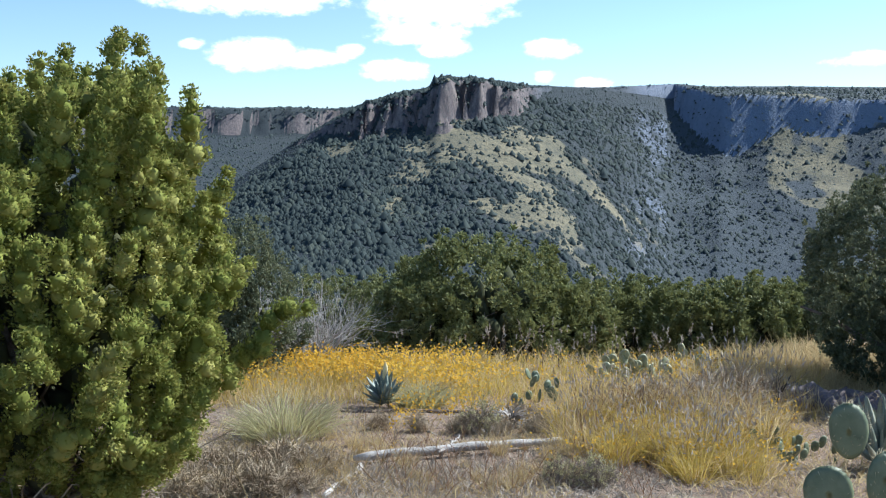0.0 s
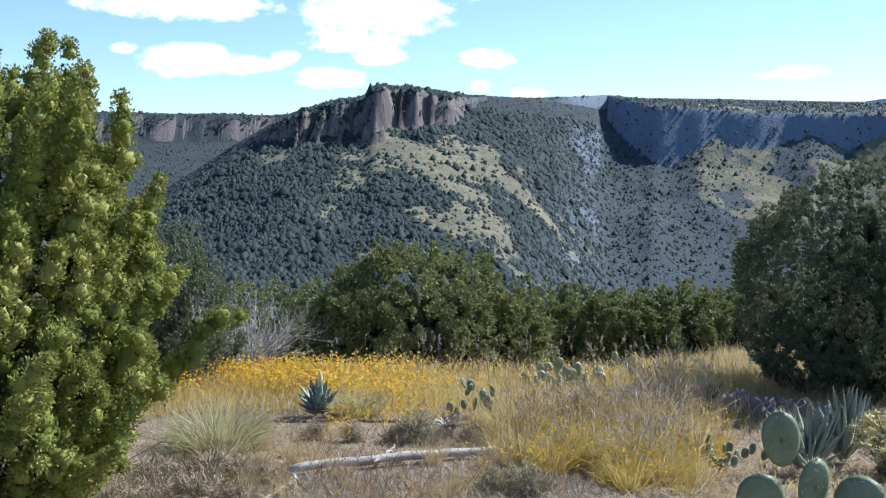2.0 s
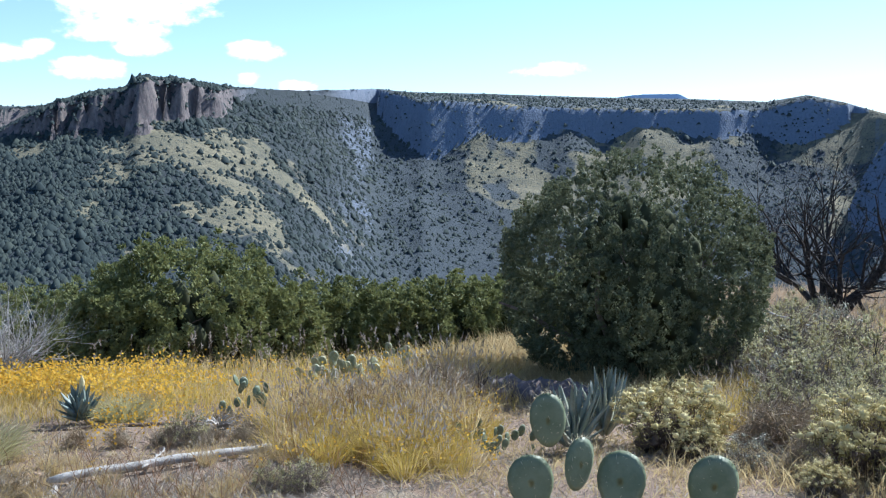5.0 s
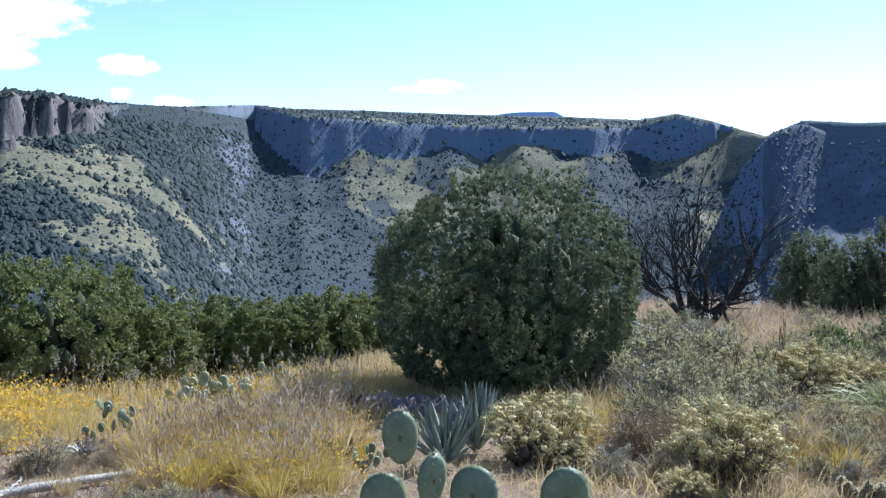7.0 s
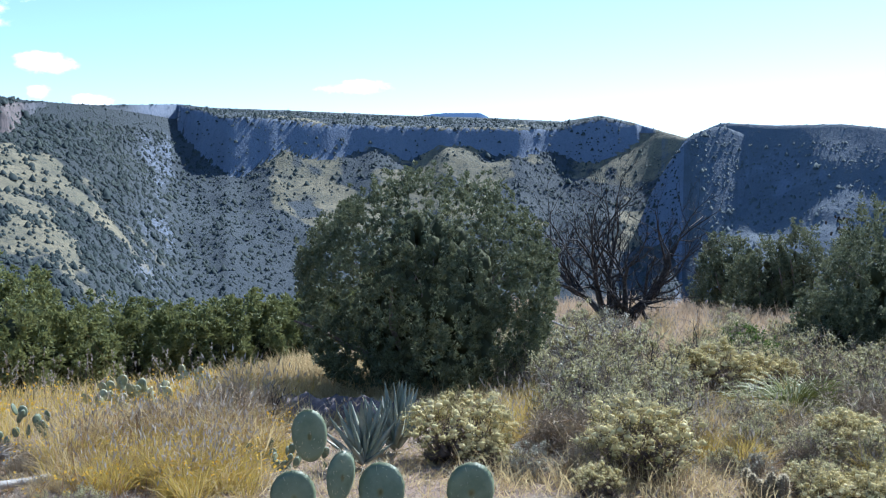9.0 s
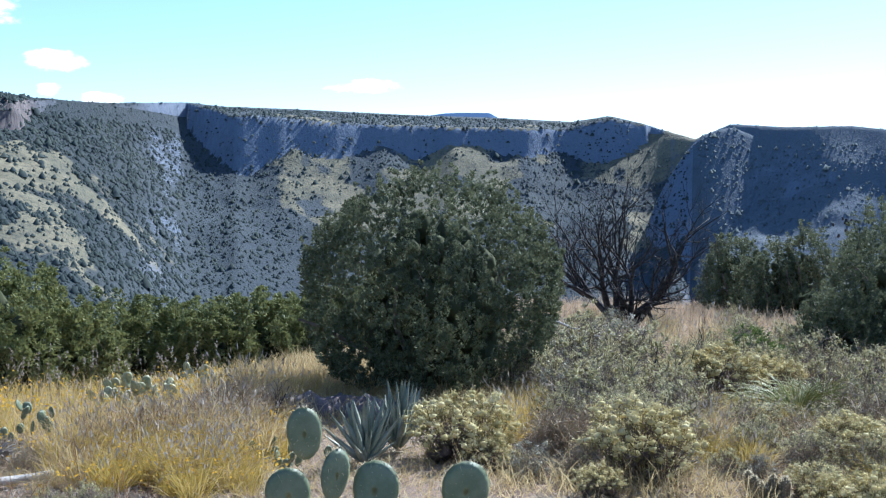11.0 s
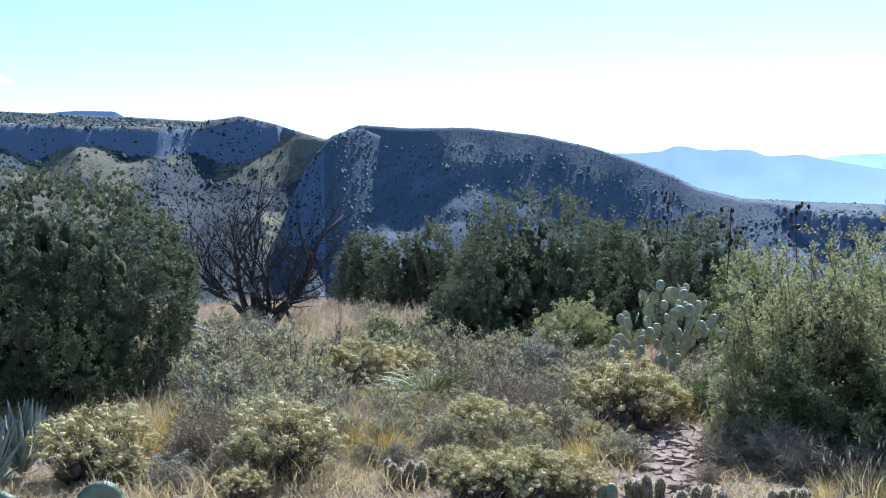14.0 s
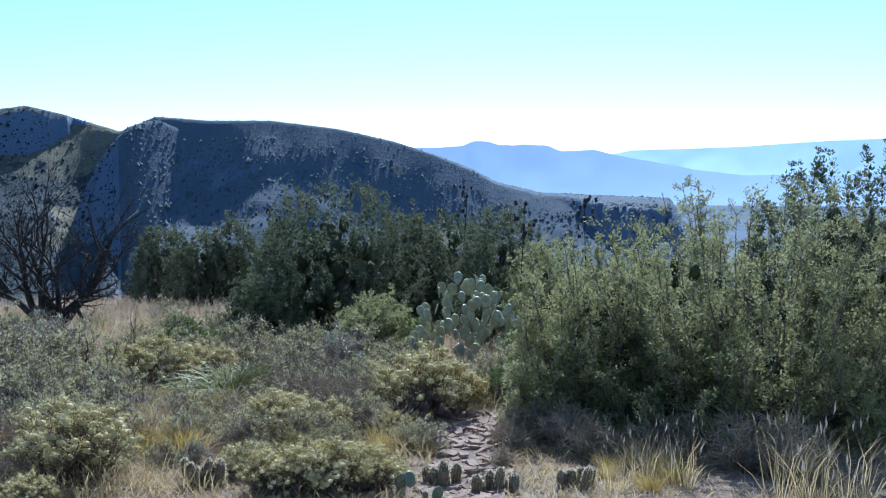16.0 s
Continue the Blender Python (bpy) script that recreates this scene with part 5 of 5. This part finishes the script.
for k in range(26):
    (dry if k % 3 == 0 else straw)(rng.uniform(-24, -6.5), rng.uniform(6.6, 8.3), rng.uniform(0.25, 0.5))
for k in range(12):
    dry(rng.uniform(-14, -6.5), rng.uniform(6.4, 7.6), rng.uniform(0.35, 0.6))
for k in range(10):
    dry(rng.uniform(-5, 7), rng.uniform(8.7, 9.5), rng.uniform(0.3, 0.45))

# ---- placing: the shrub field ----
for b, d, s in [(28.2, 8.55, 1.12), (29.6, 8.2, 0.5), (38.0, 8.1, 1.15), (35.9, 7.4, 0.45), (41.6, 13.0, 1.35), (44.2, 13.6, 1.0), (50.2, 9.2, 0.85), (48.2, 9.6, 0.8), (56.3, 10.5, 1.35), (57.3, 10.9, 1.0),
                (50.0, 7.3, 0.72), (51.8, 7.25, 0.75), (53.6, 7.4, 0.62), (48.4, 7.4, 0.6), (46.8, 8.0, 0.5), (63.2, 10.4, 0.7), (52.3, 7.9, 0.45), (54.5, 9.4, 0.45), (36.6, 12.4, 0.8), (38.6, 13.6, 0.8), (31.2, 8.1, 0.35)]:
    snakeweed(b, d, s)
for b, d, s in [(35.2, 10.8, 1.2), (37.4, 11.0, 1.15), (33.4, 12.0, 1.1), (39.8, 10.8, 1.0), (36.4, 9.6, 0.8), (33.8, 10.0, 0.8), (31.5, 13.0, 1.2), (34.2, 14.0, 1.4), (37.0, 15.0, 1.4), (40.5, 15.5, 1.1), (46.0, 15.8, 1.2),
                (49.0, 15.5, 1.1), (52.0, 14.4, 1.1), (54.4, 14.0, 0.9), (43.4, 10.6, 0.7), (30.8, 15.0, 1.3), (42.5, 18.5, 1.2), (47.5, 18, 1.2), (53.2, 12.0, 0.8), (60.3, 12.4, 0.9), (51.8, 11, 0.9), (46.6, 9.0, 0.6)]:
    sage(b, d, s)
for b, d, s in [(34.4, 9.0, 0.9), (32.8, 9.0, 0.8), (49.4, 10.6, 1.1), (51.2, 10.0, 1.1), (48.0, 11.4, 1.0), (52.6, 10.4, 0.9), (46.4, 10.0, 0.7), (50.6, 12.2, 1.0), (41.0, 9.2, 0.6), (43.0, 9.0, 0.5), (34.8, 7.9, 0.6), (60.6, 13.3, 0.8)]:
    dry(b, d, s)
for b, d, s in [(43.0, 16.4, 1.1), (44.6, 16.0, 0.8), (52.6, 15.8, 1.0), (54.6, 15.6, 1.1), (50.0, 16.4, 0.8)]:
    green(b, d, s)
for k in range(34):
    b = rng.uniform(33, 47)
    straw(b, rng.uniform(18, 26), rng.uniform(0.8, 1.3))
for k in range(26):
    sage(rng.uniform(32, 52), rng.uniform(14, 24), rng.uniform(0.6, 1.1))
for k in range(16):
    straw(rng.uniform(29, 36), rng.uniform(9, 13), rng.uniform(0.5, 0.95))
for k in range(30):
    (sage, dry, yellow)[k % 3](rng.uniform(40, 55), rng.uniform(8.6, 14), rng.uniform(0.35, 0.7))
for b, d, s in [(45.6, 11.4, 1.05), (43.6, 12.0, 0.7), (46.8, 12.0, 0.95)]:
    plant("nolina", "beargrass", "clump of arching green beargrass leaves", "grass", b, d, s, build=lambda o: arching_parts(o, 0.85, 260, BEARGRASS, 0.014, 0.35), variants=2)
for b, d, n, w in [(44.6, 7.75, 7, 0.22), (57.6, 7.5, 5, 0.16), (60.6, 7.35, 7, 0.26), (64.8, 7.55, 6, 0.2)]:
    hedgehog(b, d, n, w)
pear_clump(55.7, 7.2, 3, 0.12, 0.24, "small prickly pear with few pads beside the stony path", 0.8)
pear_clump(53.0, 7.5, 3, 0.15, 0.20, "small prickly pear with few pads beside the stony path", 0.75)
pear_clump(57.2, 7.0, 2, 0.12, 0.16, "small prickly pear with few pads beside the stony path", 0.7)

# right of the path
for b, d, s in [(66.5, 8.0, 0.45), (68.8, 7.6, 0.5), (70.0, 8.0, 0.55), (69.4, 8.4, 0.5)]:
    yellow(b, d, s)
for b, d, s in [(67.0, 7.5, 0.7), (68.4, 7.7, 0.85), (70.4, 7.7, 0.9), (75.6, 7.6, 1.0), (77.2, 7.5, 1.1), (79.0, 7.7, 1.0), (68.6, 8.5, 0.8)]:
    stalky(b, d, s)
for b, d, s in [(64.0, 9.2, 0.8), (65.4, 8.8, 0.8), (73.4, 8.6, 0.9), (75.6, 8.6, 1.0), (76.8, 8.2, 0.8), (70.2, 9.2, 0.8)]:
    dry(b, d, s)
for k in range(40):
    straw(rng.uniform(-9, 8), rng.uniform(6.8, 8.9), rng.uniform(0.2, 0.42))
for k in range(44):
    (straw, yellow)[k % 2](rng.uniform(32, 55), rng.uniform(8.6, 13), rng.uniform(0.5, 0.85))
for k in range(5):
    dry(rng.uniform(9, 18), rng.uniform(9.6, 11.0), rng.uniform(0.4, 0.7))

# blue-grey shrubs and bare saplings that fill the field
for b, d, s in [(36.2, 10.3, 0.85), (37.6, 10.0, 0.85), (39.4, 9.7, 0.8), (34.2, 11.2, 0.95), (32.0, 12.4, 1.0), (33.2, 13.4, 1.1), (35.4, 12.8, 1.0), (38.8, 12.2, 0.9), (49.8, 11.2, 0.95), (52.4, 10.8, 0.9), (48.8, 13.0, 1.0),
                (51.2, 13.4, 1.1), (54.0, 12.9, 0.95), (46.8, 14.0, 1.0), (40.2, 14.2, 1.1), (53.0, 9.6, 0.7), (36.0, 16.2, 1.3), (32.6, 15.6, 1.3), (44.8, 17.4, 1.2), (61.4, 11.4, 0.8), (62.4, 9.6, 0.6), (34.0, 17.6, 1.3), (31.0, 14.2, 1.1)]:
    (blue_sage if rng.uniform() < 0.25 else sage)(b, d, s)
for k in range(30):
    (blue_sage, straw, dry, yellow, sage)[k % 5](rng.uniform(31, 57), rng.uniform(7.7, 10.5), rng.uniform(0.25, 0.5))
for b, d, h in [(38.7, 12.6, 1.1), (36.0, 11.2, 0.95), (33.2, 10.4, 0.8), (41.0, 15.0, 1.2), (50.4, 10.9, 0.8), (34.6, 13.4, 1.1), (17.3, 10.4, 0.7)]:
    bare_tree("bare_sapling", *place(b, d), h, 0.5, CHARRED, "small leafless dark sapling among the shrubs", "sapling", stems=4, twigs=4, r0=0.012, group="bare saplings")

# under and beside the open juniper
for b, d, s in [(61.2, 12.0, 0.8), (62.6, 11.6, 0.8), (60.4, 13.0, 0.9), (63.4, 13.0, 1.0), (61.8, 14.2, 1.1), (64.8, 14.5, 1.1), (59.6, 11.4, 0.6), (62.0, 16.0, 1.2), (64.4, 17.0, 1.3), (66.5, 15.0, 1.2), (55.0, 16.6, 1.1), (63.0, 18.5, 1.4)]:
    (sage, blue_sage, green)[int(rng.integers(0, 3))](b, d, s)
for k in range(16):
    (straw, dry, sage)[k % 3](rng.uniform(60.5, 72), rng.uniform(8.2, 10.2), rng.uniform(0.3, 0.6))


rng = np.random.default_rng(22)
# ---- ground cover ----
RUST = foliage("rust_stem", (0.16, 0.09, 0.05), (0.27, 0.16, 0.09), (0.38, 0.25, 0.15), through=0.2, scale=1.0)
LITTER = foliage("litter", (0.22, 0.18, 0.14), (0.36, 0.31, 0.25), (0.52, 0.46, 0.39), through=0.1, scale=1.0)


def spread(n, b0, b1, r0, r1, mask=None, seed=0):
    """Even random plan points of a sector, thinned by mask(b, r, x, y) in 0..1."""
    g = np.random.default_rng(seed)
    b = g.uniform(b0, b1, n)
    r = np.sqrt(g.uniform(r0 ** 2, r1 ** 2, n))
    x, y = r * np.sin(np.radians(b)), r * np.cos(np.radians(b))
    if mask is not None:
        k = g.uniform(size=n) < mask(b, r, x, y)
        b, r, x, y = b[k], r[k], x[k], y[k]
    return b, r, np.stack([x, y, land(b, r) - 0.01], -1)


def blade_field(name, mat, n, area, height, width, lean, label, category="grass", mask=None, seed=1):
    b, r, p = spread(n, *area, mask=mask, seed=seed)
    way = np.stack([rng.normal(size=len(p)) * lean, rng.normal(size=len(p)) * lean, np.ones(len(p))], -1)
    v, f = blades(p, way, height * rng.lognormal(0, 0.3, len(p)), width)
    return tagged(new(name, raw_mesh(name, v, f, mat)), label, category, kind="stuff")


def clumpy(size, seed, lo=-0.06, hi=0.12):
    return lambda b, r, x, y: ease(fbm(x * size, y * size, 3, seed), lo, hi)


def gold_mask(b, r, x, y):
    front = 10.9 + 1.0 * fbm(b * 0.3, b * 0, 2, 81) + 0.03 * np.maximum(b - 2, 0)
    m = ease(r, front - 0.7, front + 0.4) * (1 - ease(r, 12.9, 13.4)) * (0.16 + 0.84 * ease(fbm(x * 0.9, y * 1.1, 3, 83), -0.08, 0.12))
    return m * (1 - 0.45 * ease(b, -4, -1)) * (1 - 0.7 * ease(b, 3, 9)) * (1 - ease(b, 13, 18))


def path_mask(b, r, x, y):
    """1 on the stony path."""
    centre = 58.4 + 0.5 * np.sin(r * 1.1)
    return np.exp(-((b - centre) / 2.4) ** 4) * ease(r, 5.5, 6.5) * (1 - ease(r, 10.4, 11.2))


def off_path(size, seed, lo=-0.06, hi=0.12):
    c = clumpy(size, seed, lo, hi)
    return lambda b, r, x, y: c(b, r, x, y) * (1 - path_mask(b, r, x, y)) * (1 - 0.8 * np.exp(-((b - 0) / 5) ** 2) * ease(r, 8.2, 8.8) * (1 - ease(r, 10.4, 11.2)))


blade_field("meadow_grass", STRAW, 26000, (-25, 32, 10.5, 15), 0.20, 0.008, 0.35, "dry straw-coloured meadow grass", mask=clumpy(0.5, 85, -0.2, 0.0), seed=2)
blade_field("dead_litter", LITTER, 64000, (-25, 82, 6.0, 12), 0.10, 0.006, 2.2, "grey dead grass and twig litter on the soil", category="litter", mask=off_path(0.8, 97, -0.25, 0.0), seed=21)
blade_field("short_grass", STRAW, 66000, (-25, 82, 6.0, 12), 0.11, 0.006, 0.8, "short dry grass and litter over the soil", mask=off_path(0.9, 87, -0.15, 0.1), seed=3)
blade_field("dead_weeds", LITTER, 9000, (-16, 11, 6.2, 7.6), 0.09, 0.005, 0.9, "grey dead weeds and stalks on the soil", category="weeds", mask=off_path(1.1, 98, -0.12, 0.1), seed=22)
blade_field("dark_stalks", RUST, 1300, (-10, 12, 6.6, 9.6), 0.26, 0.005, 0.4, "thin brown standing stalks among the weeds", category="weeds", mask=clumpy(1.4, 96, 0.0, 0.15), seed=23)
blade_field("field_straw", STRAW, 22000, (28, 60, 7.4, 13), 0.24, 0.005, 0.55, "straw-coloured grass standing between the shrubs", mask=off_path(1.0, 95, -0.05, 0.15), seed=24)
blade_field("ripe_grass", PINKGRASS, 26000, (29, 60, 14, 34), 0.34, 0.012, 0.3, "ripe pinkish grass on the rise", mask=clumpy(0.3, 88, -0.2, 0.05), seed=4)
blade_field("green_stems", YELLOWGREEN, 16000, (-14, 20, 10.2, 13.5), 0.24, 0.007, 0.25, "yellow-green stems of the flowering meadow", mask=lambda b, r, x, y: 0.25 + 0.75 * gold_mask(b, r, x, y), seed=5)
blade_field("edge_grass", STRAW, 12000, (14, 27, 11.8, 17), 0.22, 0.007, 0.35, "tan grass beside the round juniper", seed=6)

def tall_mask(b, r, x, y):
    return ease(b, 4.5, 11) * (1 - ease(b, 14, 20)) * ease(fbm(x * 1.5, y * 1.5, 3, 99), 0.0, 0.14) * (1 - 0.5 * ease(r, 9, 10.5)) * ease(r, 7.0, 7.8)


def tuft_field(name, mat, tufts, per, area, height, width, label, mask, seed):
    """Bunches of blades that lean out from their own feet."""
    b, r, p = spread(tufts, *area, mask=mask, seed=seed)
    k = np.repeat(np.arange(len(p)), per)
    out = rng.normal(size=(len(k), 3)) * np.array([1, 1, 0])
    size = rng.lognormal(0, 0.3, len(p))[k]
    v, f = blades(p[k] + out * 0.035, out * 0.42 + np.array([0, 0, 1.0]), height * size * rng.uniform(0.5, 1.15, len(k)), width, 0.5)
    return tagged(new(name, raw_mesh(name, v, f, mat)), label, "grass", kind="stuff")


tuft_field("tall_grass", STRAW, 1100, 44, (4.5, 21, 7.2, 11.5), 0.36, 0.005, "tall tangled straw grass before the meadow", tall_mask, 31)
tuft_field("tall_yellow_grass", YELLOWGREEN, 1200, 46, (6.0, 19, 7.2, 9.6), 0.26, 0.005, "yellow-green grass at the foot of the straw", tall_mask, 32)
blade_field("red_stems", RUST, 2800, (7, 19, 7.9, 11), 0.44, 0.005, 0.3, "rust-brown dry stems among the grass", mask=tall_mask, seed=33)
b, r, p = spread(6000, 5, 20, 7.2, 11.5, mask=tall_mask, seed=34)
p[:, 2] += rng.uniform(0.12, 0.42, len(p))
tagged(new("grass_seed", raw_mesh("grass_seed", *leaves(p, rng.normal(size=p.shape) * 0.5 + np.array([0, 0, 1.0]), 0.05, 0.016), SEED)), "pale seed heads over the tall grass", "seed heads", kind="stuff")

b, r, p = spread(24000, -14, 20, 10.0, 13.5, mask=gold_mask, seed=7)
p[:, 2] += rng.normal(0.25, 0.06, len(p))
tagged(new("golden_flowers", raw_mesh("golden_flowers", *leaves(p, rng.normal(size=p.shape) + np.array([0, 0, 0.3]), 0.034, 0.03, face=np.tile([0.3, -0.5, 0.8], (len(p), 1))), GOLD)),
       "golden yellow wildflowers across the meadow", "flowers", kind="stuff")
b, r, p = spread(4200, -3, 19, 7.4, 10.4, mask=clumpy(1.3, 89), seed=8)
p[:, 2] += rng.uniform(0.05, 0.25, len(p))
tagged(new("scattered_flowers", raw_mesh("scattered_flowers", *leaves(p, rng.normal(size=p.shape), 0.026, 0.022), GOLD)), "scattered golden flowers among the straw grass", "flowers", kind="stuff")

# tall dry stalks with pale seed heads along the back of the meadow
b, r, p = spread(300, -14, 22, 12.3, 13.9, mask=lambda b, r, x, y: ease(fbm(x * 0.5, y * 0.5, 2, 91), -0.12, 0.1), seed=9)
way = unit(np.stack([rng.normal(size=len(p)) * 0.1, rng.normal(size=len(p)) * 0.1, np.ones(len(p))], -1))
ln = rng.uniform(0.22, 0.62, len(p))
tagged(new("seed_stalks", raw_mesh("seed_stalks", *merge([tube(np.stack([q, q + w * k * 0.5, q + w * k]), [0.002, 0.002, 0.0015], 3) for q, w, k in zip(p, way, ln)]), BROWN_WOOD)),
       "thin brown dry stalks at the back of the meadow", "stalks", kind="stuff")
idx = np.repeat(np.arange(len(p)), 9)
top = p[idx] + way[idx] * (ln[idx] * rng.uniform(0.86, 1.02, len(idx)))[:, None]
tagged(new("seed_heads", raw_mesh("seed_heads", *leaves(top, way[idx] + rng.normal(size=(len(idx), 3)) * 0.5, 0.035, 0.014), SEED)), "pale seed heads on dry stalks", "seed heads", kind="stuff")


# ---- stones ----
def stone_mesh(seed, flat):
    g = np.random.default_rng(seed)
    bm = bmesh.new()
    bmesh.ops.create_cube(bm, size=1.0)
    bmesh.ops.bevel(bm, geom=bm.edges[:], offset=0.07, segments=1, affect="EDGES")
    for v in bm.verts:
        v.co.x *= 1 + 0.25 * g.normal() * 0.5
        v.co += Vector(g.normal(size=3) * 0.07)
        v.co.z *= flat
    bmesh.ops.triangulate(bm, faces=bm.faces[:])
    me = bpy.data.meshes.new("stone")
    bm.to_mesh(me)
    bm.free()
    me.materials.append(STONE)
    return me


def rubble(n, area, size, flat, mat, name, label, mask=None, seed=0):
    """Small stones, joined."""
    b, r, p = spread(n, *area, mask=mask, seed=seed)
    s = size * np.minimum(rng.lognormal(0, 0.5, len(p)), 2.0)
    v = np.repeat(ICO_V[None], len(p), 0) * (1 + 0.2 * np.clip(rng.normal(size=(len(p), len(ICO_V), 3)), -2, 2))
    a = rng.uniform(0, 6.283, len(p))
    c, k = np.cos(a)[:, None], np.sin(a)[:, None]
    wide = rng.uniform(0.8, 1.6, (len(p), 1))
    v = np.stack([v[..., 0] * wide * c - v[..., 1] * k, v[..., 0] * wide * k + v[..., 1] * c, v[..., 2] * flat], -1) * s[:, None, None] + p[:, None]
    return tagged(new(name, raw_mesh(name, v.reshape(-1, 3), (ICO_F[None] + (np.arange(len(p)) * len(ICO_V))[:, None, None]).reshape(-1, 3), mat)), label, "stones", kind="stuff")


rubble(2600, (-24, 82, 6.0, 12), 0.014, 0.6, STONE, "pebbles", "small reddish pebbles on the dry soil", mask=off_path(0.7, 93, -0.15, 0.1), seed=11)
rubble(2200, (54.5, 62.5, 5.8, 11), 0.02, 0.5, STONE, "path_gravel", "reddish gravel between the flat stones of the path", mask=path_mask, seed=12)
rubble(190, (16.5, 25.0, 10.8, 11.5), 0.12, 0.8, DARK_STONE, "ledge_stones", "row of dark broken stones near the round juniper", seed=13)

slabs = [stone_mesh(k, 0.30) for k in range(5)]
b, r, p = spread(1100, 54.5, 62.5, 6.4, 10.8, mask=path_mask, seed=14)
taken = []
for q in p:
    if len(taken) < 280 and all((q[0] - t[0]) ** 2 + (q[1] - t[1]) ** 2 > 0.0060 for t in taken):
        taken.append(q)
for q in taken:
    ob = tagged(new("flat_stone", slabs[int(rng.integers(0, 5))]), "flat reddish stone lying in the path", "stone", "stones of the path")
    s = rng.uniform(0.06, 0.125)
    ob.matrix_world = pose(q[0], q[1], q[2] + 0.018, rng.uniform(-16, 16), rng.uniform(-16, 16), rng.uniform(0, 360)) @ Matrix.Diagonal((s, s * rng.uniform(0.5, 1.0), s, 1))

# dark dry stalks that stand above the trees
for b, d, h in [(61.2, 16.2, 2.45), (57.7, 21, 2.9), (47.6, 23.0, 2.6), (65.0, 15.5, 2.5)]:
    ob = thing("dry_stalk", *place(b, d), "tall dark dry flower stalk with seed pods", "stalk", group="tall dry stalks")
    pts, rad = limb((0, 0, -0.05), (0, 0, 1), h, 0.014, kink=0.03, lift=0.1, n=8, taper=0.5)
    child("stem", raw_mesh("stem", *tube(pts, rad, 5), CHARRED), ob)
    k = 16
    c = pts[-1] + np.stack([rng.normal(size=k) * 0.09, rng.normal(size=k) * 0.09, rng.uniform(-0.55, 0.05, k)], -1)
    child("seed_mass", raw_mesh("seed_mass", *cores(c, np.tile([0, 0, 1.0], (k, 1)), 0.028, 1.6), CHARRED), ob, kind="stuff")
